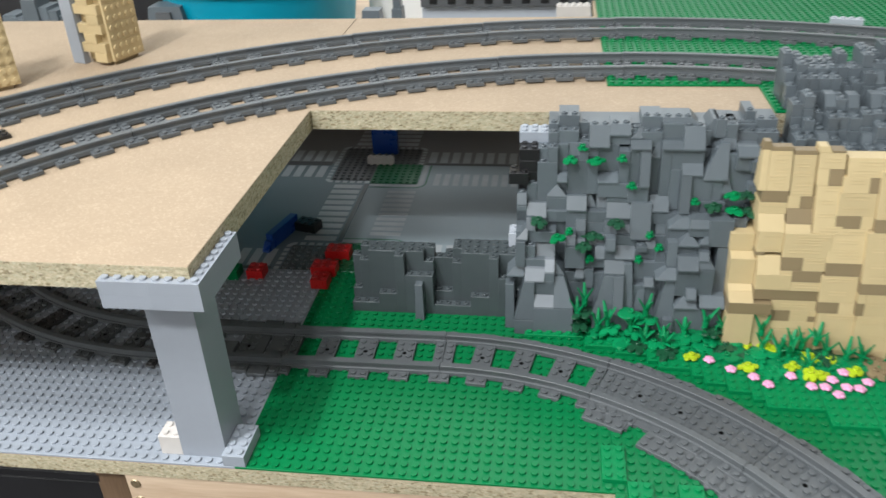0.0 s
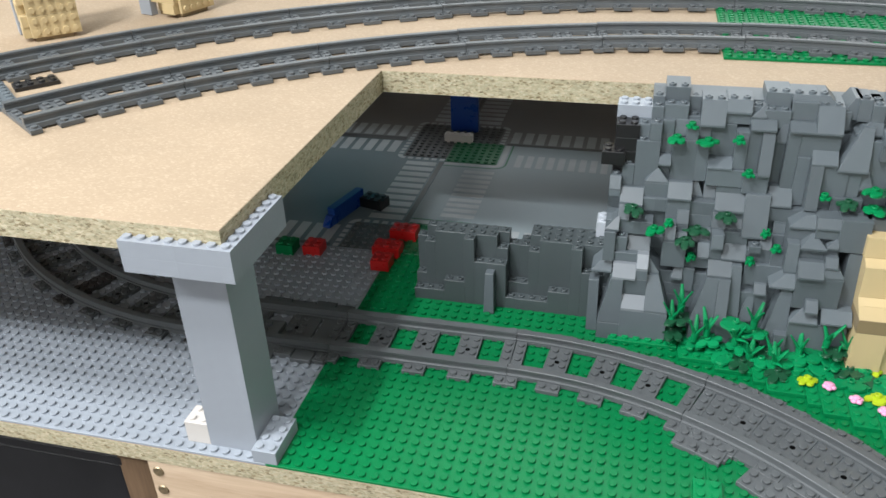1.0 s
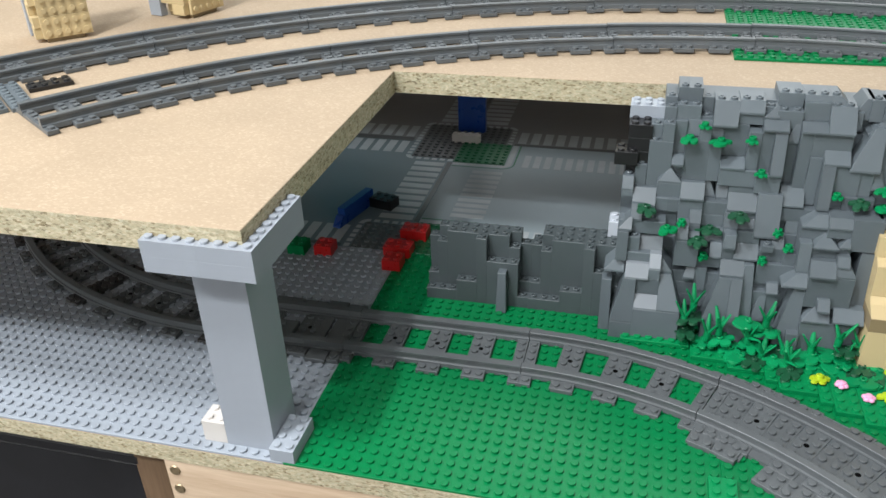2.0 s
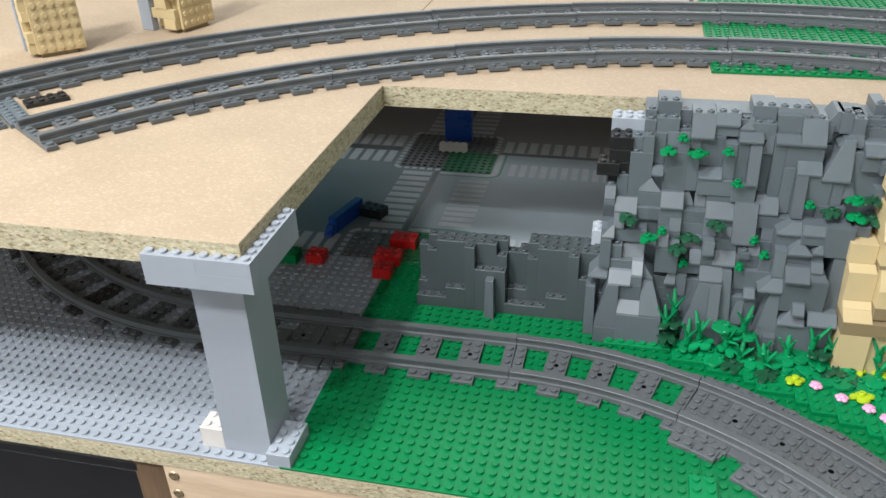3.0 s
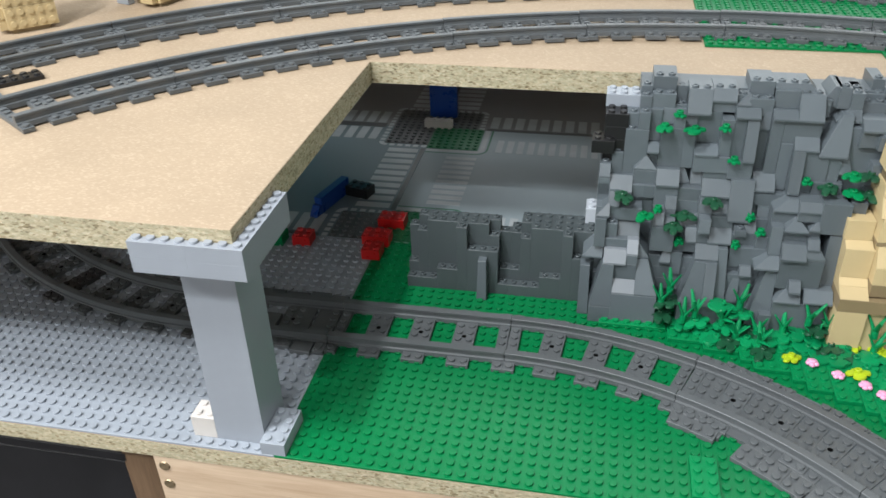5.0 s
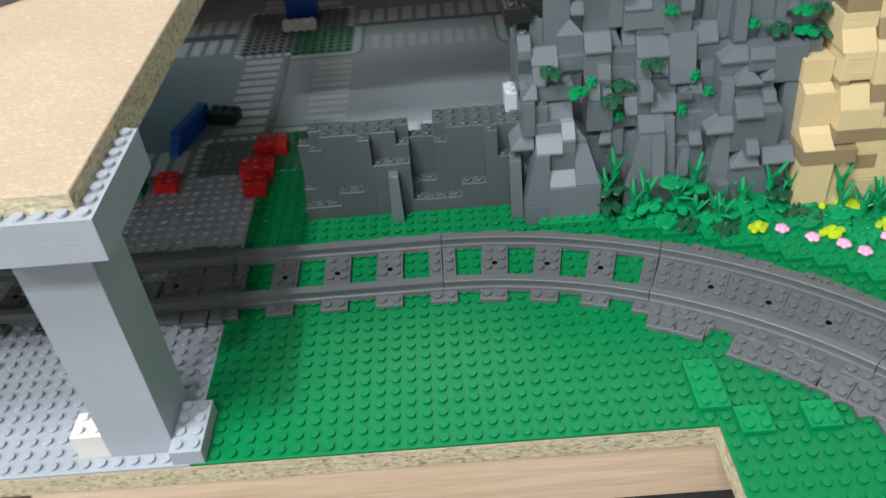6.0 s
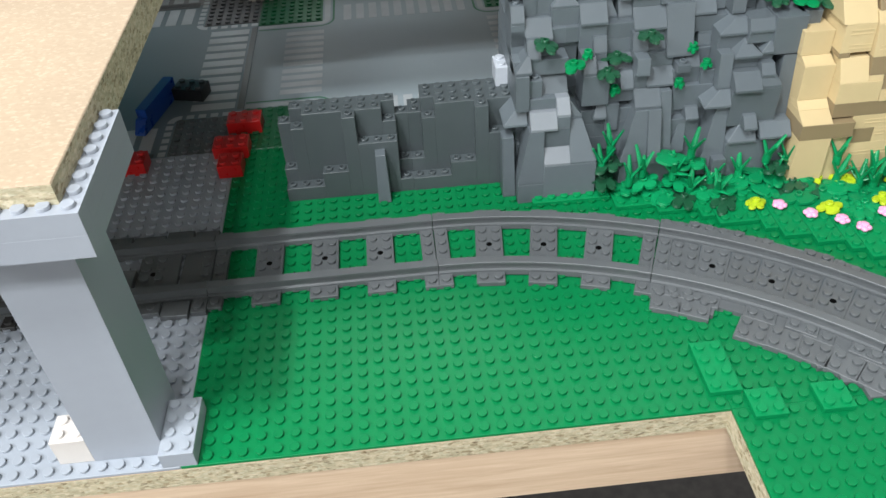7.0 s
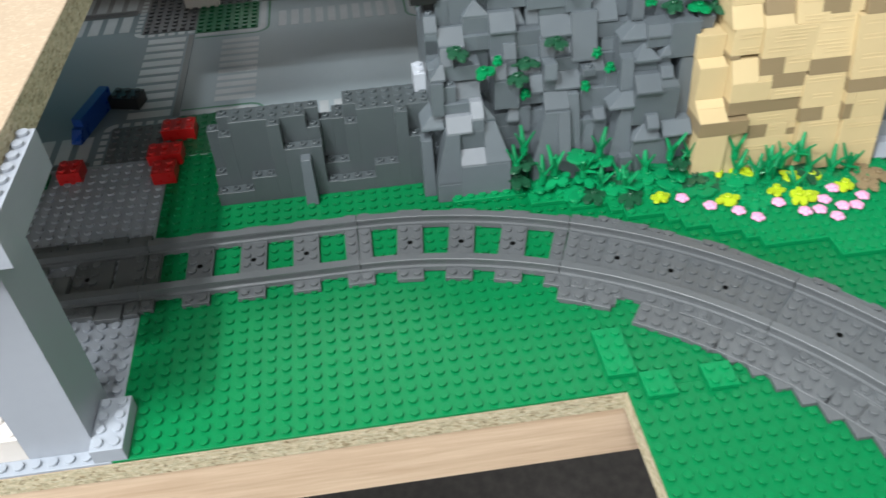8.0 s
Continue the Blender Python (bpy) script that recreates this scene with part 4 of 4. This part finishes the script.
def bed(r0, r1, a0, a1, z):
    """A curved strip of packed plates under the loose ones."""
    bm = bmesh.new()
    n = 40
    rings = []
    for k in range(n + 1):
        a = radians(a0 + (a1 - a0) * k / n)
        rings.append([bm.verts.new((r * math.sin(a), r * math.cos(a), h)) for r, h in ((r0, 0), (r0, z), (r1, z), (r1, 0))])
    for a, b in zip(rings, rings[1:]):
        for k in range(4):
            bm.faces.new((a[k], a[(k + 1) % 4], b[(k + 1) % 4], b[k]))
    bm.faces.new(rings[0])
    bm.faces.new(rings[-1][::-1])
    bmesh.ops.recalc_face_normals(bm, faces=bm.faces)
    return bm


part("ballast_bed", bed(35.3, 37.0, 22.8, 29.4, 0.33), TRACKGREY, ballast)
part("ballast_bed", bed(36.2, 37.0, 29.4, 32.4, 0.33), TRACKGREY, ballast)
part("ballast_bed", bed(34.6, 37.0, 32.4, 95, 0.33), TRACKGREY, ballast)
part("ballast_bed", bed(37.9, 42.1, 22.8, 95, 0.3), DARK, ballast)
part("ballast_bed", bed(43.0, 44.3, 22.8, 105, 0.26), DARK, ballast)
rnd = random.Random(11)
for k in range(4, 16):
    for half in (0.5,):
        a = 22.5 / 4 * (k + half)
        x, y = 40 * math.sin(radians(a)), 40 * math.cos(radians(a))
        part("ballast_plate", flat_mesh(2, 4, 0.36, TRACKGREY), TRACKGREY, ballast, x=x, y=y, rz=-a)
for k in range(0, 34):
    a = 24.4 + k * 3.05
    r = 35.7 if a < 31 else 35.0
    if 28.6 < a < 32:
        continue
    x, y = r * math.sin(radians(a)), r * math.cos(radians(a))
    part("ballast_plate", flat_mesh(2, 2, 0.4 + rnd.choice((0, 0, 0.02, 0.04)), TRACKGREY), TRACKGREY, ballast, x=x, y=y, rz=-a + rnd.uniform(-3, 3))
    if k % 2 == 0:
        r = 36.6
        a += 1.2
        x, y = r * math.sin(radians(a)), r * math.cos(radians(a))
        part("ballast_plate", flat_mesh(2, 1, 0.5, TRACKGREY), TRACKGREY, ballast, x=x, y=y, rz=-a + rnd.uniform(-2, 2), z=0.0)
for k in range(30):
    a = 23.8 + k * 2.6
    r = 43.75 + rnd.uniform(-0.1, 0.35)
    x, y = r * math.sin(radians(a)), r * math.cos(radians(a))
    part("ballast_plate", flat_mesh(2, 1, 0.3, TRACKGREY), TRACKGREY, ballast, x=x, y=y, rz=-a + rnd.uniform(-5, 5))
ballast2 = thing("track_ballast", -8, JY, 0, "dark broken plates packed round the shaded track", "ballast")
for x0, w, y0, d, h, studs in (
        (5.7, 2.2, -1.9, 3.8, 0.42, False), (3.9, 1.7, -1.9, 3.8, 0.44, False), (2.6, 1.2, -1.9, 3.8, 0.38, True), (0.6, 1.9, -1.8, 2.2, 0.7, True),
        (-1.2, 1.7, -1.9, 3.8, 0.36, False), (6.9, 1.1, -4.3, 1.3, 0.42, True), (4.9, 1.9, -4.5, 1.45, 0.46, False), (3.2, 1.6, -4.1, 1.0, 0.5, False),
        (0.4, 2.7, -4.5, 1.45, 0.4, True), (-1.6, 1.9, -4.5, 1.45, 0.44, False), (6.2, 1.8, 3.1, 1.2, 0.5, False), (4.1, 2.0, 3.1, 1.4, 0.55, False),
        (1.6, 2.4, 3.1, 1.2, 0.45, False), (-1.4, 2.9, 3.1, 1.3, 0.5, True)):
    part("ballast_plate", brick_mesh(w, d, h, TRACKGREY, studs), TRACKGREY, ballast2, x=x0, y=y0, rz=rnd.uniform(-1.5, 1.5), z=0.01)
paving = thing("grey_paving", 38, 3, 0, "smooth grey plates stepping along the ballast", "paving")
for k in range(16):
    part("paving_plate", brick_mesh(1, 5, 0.34, TRACKGREY, False), TRACKGREY, paving, x=k, y=round(-1.2 * k - 0.02 * k * k - 1.0, 2))


# ---- grass terrace, plants, flowers ----
terrace = thing("grass_terrace", 0, 0, 0, "bright green stepped plates before the cliffs", "plates")
part("plate", brick_mesh(6, 1, 0.4, BRIGHT), BRIGHT, terrace, x=23.9, y=20.4)
for x0, x1, y in ((30, 33, 19), (33, 36, 18), (36, 37, 17), (37, 40, 16), (40, 41, 15), (41, 43, 14), (43, 45, 13), (45, 46, 12), (46, 51, 11), (51, 55, 9), (55, 60, 7)):
    part("plate", brick_mesh(x1 - x0, 21 - y, 0.4, BRIGHT), BRIGHT, terrace, x=x0, y=y)
for x, y, nx, ny in ((31, 1, 2, 4), (33, -1, 2, 2), (37, -1, 2, 2)):
    tagged(part("green_plate", brick_mesh(nx, ny, 0.4, BRIGHT), BRIGHT, x=x, y=y), "bright green loose plate pressed over the seam", "plate", "seam plates")


def stem_mesh(mat, seed, blades):
    """A grass stem: a short ring base with long tapering blades."""
    rnd = random.Random(seed)
    bm = bmesh.new()
    r = bmesh.ops.create_cone(bm, cap_ends=True, segments=10, radius1=0.30, radius2=0.32, depth=0.8)
    bmesh.ops.translate(bm, vec=(0, 0, 0.4), verts=r["verts"])
    for k in range(blades):
        wide = k >= 3
        turn, lean = 360 * k / 3 + rnd.uniform(-18, 18) + (60 if wide else 0), rnd.uniform(48, 66) if wide else rnd.uniform(20, 34)
        long = rnd.uniform(1.1, 1.5) if wide else rnd.uniform(1.6, 2.15)
        r = bmesh.ops.create_cone(bm, cap_ends=True, segments=8, radius1=0.25, radius2=0.10, depth=long)
        bmesh.ops.scale(bm, vec=(0.7, 1.15, 1), verts=r["verts"])
        bmesh.ops.translate(bm, vec=(0, 0, long / 2), verts=r["verts"])
        m = Matrix.Translation((0, 0, 0.6)) @ Matrix.Rotation(radians(turn), 4, "Z") @ Matrix.Rotation(radians(lean), 4, "Y")
        bmesh.ops.transform(bm, matrix=m, verts=r["verts"])
    return finish(bm, "grass_stem", mat, 50)


def leaf_mesh(mat, lobes, size, seed):
    """A flat leaf plate: uneven rounded lobes round a stud, drooping at the tips."""
    rnd = random.Random(seed)
    bm = bmesh.new()
    n = lobes * 8
    low, top = [], []
    lobe_r = [rnd.uniform(0.72, 1.15) for _ in range(lobes)]
    for k in range(n):
        a = 2 * math.pi * k / n
        wave = abs(math.cos(lobes * a / 2)) ** 0.55
        rad = size * (0.5 + 0.5 * wave * lobe_r[int((k + 4) / 8) % lobes])
        z = 0.22 - 0.13 * (rad / size) ** 2
        x, y = 1.22 * rad * math.cos(a), 0.86 * rad * math.sin(a)
        low.append(bm.verts.new((x, y, z - 0.2)))
        top.append(bm.verts.new((x * 0.95, y * 0.95, z)))
    ct = bm.verts.new((0, 0, 0.26))
    for k in range(n):
        j = (k + 1) % n
        bm.faces.new((low[k], low[j], top[j], top[k]))
        bm.faces.new((top[k], top[j], ct))
    bm.faces.new(low[::-1])
    add_ring_stud(bm, 0, 0, 0.22, 0.3, 0.24, 12)
    return finish(bm, "leaf", mat, 40)


def flower_mesh(mat):
    """A small flower: five round petals and a stud."""
    bm = bmesh.new()
    for k in range(5):
        a = 2 * math.pi * k / 5
        r = bmesh.ops.create_uvsphere(bm, u_segments=10, v_segments=6, radius=0.27)
        bmesh.ops.scale(bm, vec=(1, 1, 0.7), verts=r["verts"])
        bmesh.ops.translate(bm, vec=(0.3 * math.cos(a), 0.3 * math.sin(a), 0.25), verts=r["verts"])
    add_stud(bm, 0, 0, 0.3, 0.28, 0.25, 12)
    return finish(bm, "flower", mat, 50)


STEMS = [stem_mesh(LEAF, k, b) for k, b in ((0, 3), (1, 3), (2, 4), (3, 5), (4, 6))]
LEAVES = [leaf_mesh(LEAF, 5, 1.2, k) for k in range(3)] + [leaf_mesh(LEAF, 3, 1.3, 7)]
DARKLEAF = [leaf_mesh(DKGREEN, 5, 1.3, 21), leaf_mesh(DKGREEN, 6, 1.4, 22)]
LIMELEAF = [leaf_mesh(LIME, 5, 0.95, 31), leaf_mesh(LIME, 4, 0.95, 32)]
FLOWER = flower_mesh(PINK)
SPRIG = leaf_mesh(BRIGHT, 5, 0.5, 41)
DARKSPRIG = leaf_mesh(DKGREEN, 5, 1.0, 23)
LEDGELEAF = leaf_mesh(BRIGHT, 3, 0.95, 43)
rnd = random.Random(3)


def plant(me, name, x, y, z, label, category, group, tilt=0):
    o = new(name, me)
    place(o, x, y, z, rnd.uniform(0, 360), rnd.uniform(-tilt, tilt), rnd.uniform(-tilt, tilt))
    return tagged(o, label, category, group)


for k, (x, y, z) in enumerate(((29.9, 21.6, 3.5), (29.2, 21.2, 2.2), (32.2, 20.5, 2.0), (31.2, 20.4, 1.3), (35.9, 20.8, 3.1), (37.6, 20.3, 0.6), (39.8, 20.4, 1.0), (41.7, 20.4, 2.3), (42.4, 20.1, 0.5), (43.5, 20.4, 1.6),
                               (46.9, 19.6, 2.1), (47.1, 19.3, 0.6), (49.8, 19.2, 1.0), (51.7, 18.6, 2.0), (55.9, 17.9, 0.7), (49.4, 18.1, 0.5), (50.9, 16.6, 0.4), (35.8, 19.8, 0.4), (37.8, 19.2, 0.4), (34.6, 20.4, 1.5), (50.6, 18.9, 1.3),
                               (52.6, 18.2, 0.9), (54.6, 18.0, 0.6), (48.6, 18.6, 0.5))):
    plant(STEMS[(k if k > 8 else k % 3) % 5], "grass_plant", x, y, z, "green plastic grass stem with upright blades by the cliff", "plant", "grass stems", 6)
for k, (x, y, z) in enumerate(((31.1, 20.9, 0.7), (32.4, 20.5, 1.4), (33.3, 20.3, 0.6), (34.4, 20.8, 3.2), (35.0, 20.5, 1.2), (36.0, 20.8, 2.5), (39.6, 19.8, 0.6), (41.8, 19.2, 0.6), (36.8, 19.6, 0.6), (40.0, 20.2, 0.9),
                               (45.6, 18.2, 0.6), (43.6, 17.9, 0.6), (47.3, 15.7, 0.5), (45.0, 19.3, 0.7), (41.5, 20.2, 1.2), (34.2, 19.4, 0.5), (38.4, 20.2, 0.8), (48.3, 17.3, 0.6), (49.9, 17.6, 0.7), (47.0, 18.4, 0.8),
                               (51.8, 16.9, 0.6), (53.6, 17.0, 0.6), (55.6, 17.2, 0.6), (50.6, 16.0, 0.5), (48.0, 16.4, 0.5), (46.2, 17.2, 0.5), (42.8, 20.2, 1.0), (52.4, 18.4, 0.7), (54.2, 17.6, 0.7), (56.6, 17.6, 0.6), (44.4, 20.2, 0.9))):
    plant(LEAVES[k % 4], "leafy_bush", x, y, z, "green plastic leaf plate spreading before the cliff", "plant", "leaf plants", 10)
for k, (x, y, z) in enumerate(((35.2, 19.1, 0.5), (38.0, 18.3, 0.5), (43.7, 19.4, 0.8), (29.9, 21.6, 2.6), (29.4, 21.3, 1.4), (37.4, 20.6, 0.7), (42.6, 20.2, 1.9), (44.4, 18.8, 0.6), (43.0, 18.6, 0.5), (52.6, 18.5, 1.0))):
    plant(DARKLEAF[k % 2], "leafy_bush", x, y, z, "dark green plastic leaf plate among the grass", "plant", "dark leaf plants", 8)
for x, y in ((41.8, 17.1), (43.6, 15.8), (45.5, 14.8), (46.6, 13.8), (48.9, 15.2), (53.8, 16.1), (50.4, 13.8), (51.6, 13.8), (52.5, 14.9), (52.5, 12.8), (53.5, 13.9), (54.6, 13.8), (55.6, 14.8)):
    plant(FLOWER, "pink_flower", x, y, 0.5, "small pink plastic flower on the green terrace", "flower", "pink flowers")
for k, (x, y) in enumerate(((40.2, 17.6), (45.5, 20.0), (47.6, 19.3), (45.3, 16.4), (49.4, 16.7), (51.3, 18.0), (53.3, 18.0), (54.9, 16.3), (50.7, 15.5), (51.6, 15.6), (52.9, 17.8))):
    plant(LIMELEAF[k % 2], "lime_bush", x, y, 0.62 + 0.12 * (k % 3), "lime yellow plastic leaf plate among pink flowers", "plant", "lime leaves", 10)
for x, y in ((56.9, 18.1), (56.7, 16.4), (58.2, 17.1)):
    plant(leaf_mesh(DKTAN, 5, 1.2, 51), "olive_bush", x, y, 0.7, "olive plastic leaf plate beside the tan cliff", "plant", "olive leaves", 6)
# plants on the ledges
for x, y, z, me in ((29.1, 26.1, 18.7, SPRIG), (28.0, 25.6, 17.7, LEDGELEAF), (30.5, 25.6, 17.6, LEDGELEAF), (32.9, 25.3, 18.0, SPRIG), (34.0, 25.1, 15.2, SPRIG), (40.0, 24.7, 13.8, SPRIG),
                    (26.9, 22.6, 10.6, LEDGELEAF), (28.1, 23.4, 10.9, SPRIG), (30.2, 23.1, 8.0, SPRIG), (36.0, 24.1, 10.4, SPRIG), (36.9, 23.3, 9.4, SPRIG), (35.0, 23.1, 8.1, SPRIG), (43.5, 24.5, 14.7, LEDGELEAF), (43.7, 24.1, 13.3, LEDGELEAF)):
    plant(me, "cliff_bush", x, y, z, "bright green plastic leaves clipped to a cliff ledge", "plant", "ledge plants", 4)
for k, (x, y, z) in enumerate(((25.0, 23.6, 11.9), (30.5, 24.4, 10.0), (29.5, 22.9, 9.6), (32.7, 23.8, 11.8), (41.8, 24.5, 13.5), (44.9, 24.8, 14.7), (45.0, 24.4, 13.1))):
    plant(DARKSPRIG, "cliff_bush", x, y, z, "dark green plastic leaves clipped to a cliff ledge", "plant", "dark ledge plants", 4)


# ---- things on the upper deck ----
def tan_tower(x, y, rz, group):
    t = thing("tan_tower", x, y, TOP, "tan brick tower with studs facing sideways on the deck", "tower", group, rz=rz)
    part("base_plate", brick_mesh(4, 4, 0.46, DKTAN, False), DKTAN, t, x=0.3, y=0.3)
    for k in range(7):
        part("core_brick", brick_mesh(5, 4, 2.4, TAN, False), TAN, t, x=0.2, y=0.4, z=0.46 + 2.4 * k)
        bm = bmesh.new()
        add_box(bm, 0, 0, 0, 5.2, 0.4, 2.38, 0.03)
        for i in range(5):
            for j in range(2):
                r = bmesh.ops.create_cone(bm, cap_ends=True, segments=12, radius1=0.3, radius2=0.3, depth=0.2)
                bmesh.ops.rotate(bm, cent=(0, 0, 0), matrix=Matrix.Rotation(radians(90), 3, "X"), verts=r["verts"])
                bmesh.ops.translate(bm, vec=(0.6 + i, -0.1, 0.6 + 1.2 * j), verts=r["verts"])
        part("studded_face", bm, TAN, t, z=0.47 + 2.4 * k)
        part("side_brick", brick_mesh(1, 2, 1.2, TAN, False), TAN, t, x=-0.78, y=0.5 + 1.1 * (k % 2), z=0.46 + 2.4 * k)
        part("side_brick", brick_mesh(1, 4, 1.2, TAN, False), TAN, t, x=-0.7, y=0.4, z=1.66 + 2.4 * k)
    part("grey_back", brick_mesh(1, 2, 16, LIGHT, False), LIGHT, t, "light grey slab", x=-0.9, y=4.45, z=0.05)
    return t


tan_tower(-41.0, 35.4, 45, "deck towers")
tan_tower(-29.6, 47.6, 72, "deck towers")
grid = thing("grey_lattice_plate", -29.4, 15.6, TOP, "dark grey lattice plates at the track end", "plate", rz=50)
part("plate", brick_mesh(2, 8, 0.4, DARK), DARK, grid, x=0, y=0, z=0.0)
part("plate", brick_mesh(2, 8, 0.4, DARK), DARK, grid, x=-2.2, y=0.4, z=0.0)
tagged(part("black_plate", brick_mesh(4, 2, 0.4, BLACK), BLACK, x=-31.4, y=20.4, z=TOP, rz=48), "loose black plate on the chipboard by the track", "plate")
loose_brick(61.2, 62.6, 4, 1, 1.2, PALE, "pale grey brick on the green upper plate", -12, TOP + 0.25, "grey_brick")
seam = part("board_seam", box(-3.15, 53, TOP - 0.02, -3.05, 70.3, TOP + 0.004, 0), HOLE)
tagged(seam, "dark joint line between two chipboard sheets", "joint", "", "structure")

# ---- beyond the deck ----
rear = tagged(part("rear_table", box(-140, 72, 7.5, 31, 140, 9, 0.1), PINE), "pale wooden rear table behind the deck", "table")
bin_ = thing("teal_bin", -26.5, 96, 9, "teal plastic storage bin behind the deck", "storage bin")
bm = bmesh.new()
r = bmesh.ops.create_cone(bm, cap_ends=False, segments=40, radius1=15.8, radius2=17.5, depth=13)
bmesh.ops.translate(bm, vec=(0, 0, 6.5), verts=r["verts"])
part("tub", bm, TEAL, bin_)
bm = bmesh.new()
r = bmesh.ops.create_cone(bm, cap_ends=True, segments=40, radius1=18.2, radius2=18.2, depth=1.6)
bmesh.ops.translate(bm, vec=(0, 0, 13.6), verts=r["verts"])
part("lid_rim", bm, TEAL, bin_)
hut = thing("grey_building", 5, 80, 9, "dark grey brick building with dark windows behind the deck", "toy building")
part("wall", brick_mesh(27, 6, 3.4, DEEP), DEEP, hut, z=10.5)
# pale block hidden behind the deck, added to brighten reflections in the roads
part("plinth", brick_mesh(27, 6, 10.5, PALE, False), PALE, hut, x=0, y=1, z=0)
for i in range(9):
    part("window", box(0, 0, 0, 1.2, 0.3, 1.8), BLACK, hut, x=1.4 + 2.9 * i, y=-0.15, z=11.0)
rocks = thing("grey_rock_heap", -66, 78, 9, "grey rock bricks heaped behind the deck", "rocks")
rnd = random.Random(8)
for i in range(7):
    part("rock_slope", frustum_mesh(4, 5, round(9 + 3.5 * rnd.random(), 1), 0.8, 0.7, 0.8, DARK), DARK, rocks, x=1.6 * i - 2, y=rnd.uniform(0, 1.5))
arch = thing("grey_rock_arch", -42, 79, 9, "grey rock arch standing behind the deck", "rocks")
part("rock_slope", frustum_mesh(9, 5, 11.0, 1.5, 2.0, 0.8, DARK), DARK, arch, x=0)
part("rock_slope", frustum_mesh(4, 5, 10.2, 0.5, 1.0, 0.6, DEEP), DEEP, arch, x=2.4, y=-0.5)
post = thing("grey_stub", 0, 79, 9, "small grey rock stub behind the deck", "rocks")
part("rock_slope", frustum_mesh(2.4, 3, 10.4, 0.4, 0.4, 0.3, DARK), DARK, post, x=0)
part("rock_brick", frustum_mesh(1.2, 2, 2.2, 0, 0, 0, DARK), DARK, post, x=0.6, y=0.5, z=10.2)
part("rock_slope", frustum_mesh(4.5, 3, 10.2, 0.8, 0.9, 0.3, DARK), DARK, post, x=-5.2)
sheet = tagged(part("white_board", box(-9, 105, 9, 28, 106, 26, 0.1), PAINT), "white panel standing behind the deck", "panel")
crate = tagged(part("black_crate", box(-95, 90, 9, -36, 120, 23, 0.5), BIN), "black crate standing behind the deck", "crate")
loose_brick(26.2, 75, 5, 2, 11.6, WHITE, "white bricks standing behind the deck", 0, 9.0, "white_bricks")

# ---- table frame ----
beam = thing("pine_rail", 0, 0, 0, "pale pine rail screwed under the table edge", "rail")
part("plank", box(-10.6, 0.08, -7.0, 41, 3.2, -1.87, 0.08), PINE, beam)
for z in (-2.95, -5.0):
    bm = bmesh.new()
    r = bmesh.ops.create_cone(bm, cap_ends=True, segments=20, radius1=0.52, radius2=0.42, depth=0.16)
    r2 = bmesh.ops.create_cone(bm, cap_ends=True, segments=4, radius1=0.2, radius2=0.2, depth=0.2)
    bmesh.ops.rotate(bm, cent=(0, 0, 0), matrix=Matrix.Rotation(radians(90), 3, "X"), verts=bm.verts)
    part("screw", bm, STEEL, beam, "countersunk steel screw head", x=-9.75, y=0.05, z=z)
tagged(part("brown_post", box(-13.95, 0.7, -60, -10.65, 9, -1.87, 0.1), BROWN), "brown wooden post under the table", "post")
bx = thing("black_bin", -50, 0.8, -60, "black plastic bin with a rimmed lid under the table", "storage bin")
part("body", box(0, 0.3, 0, 36.2, 30, 56.0, 0.4), BIN, bx)
part("rim", box(-0.3, -0.1, 56.0, 36.6, 30.4, 57.3, 0.25), BIN, bx)
for x, y in ((-90, 4), (100, -55), (100, 95), (-90, 95), (36, -55)):
    tagged(part("table_leg", box(-2.5, -2.5, 0, 2.5, 2.5, 107.8, 0.2), PINE, x=x, y=y, z=-110), "plain pine table leg", "leg", "table legs")

# ---- room ----
for nm, b in (("floor", (-400, -400, -112, 400, 400, -110)), ("ceiling", (-400, -400, 206, 400, 400, 210)),
              ("wall_north", (-400, 400, -110, 400, 410, 206)), ("wall_south", (-400, -410, -110, 400, -400, 206)),
              ("wall_east", (400, -400, -110, 410, 400, 206)), ("wall_west", (-410, -400, -110, -400, 400, 206))):
    part(nm, box(*b, 0), CARPET if nm == "floor" else PAINT, label="plain room surface")["kind"] = "structure"
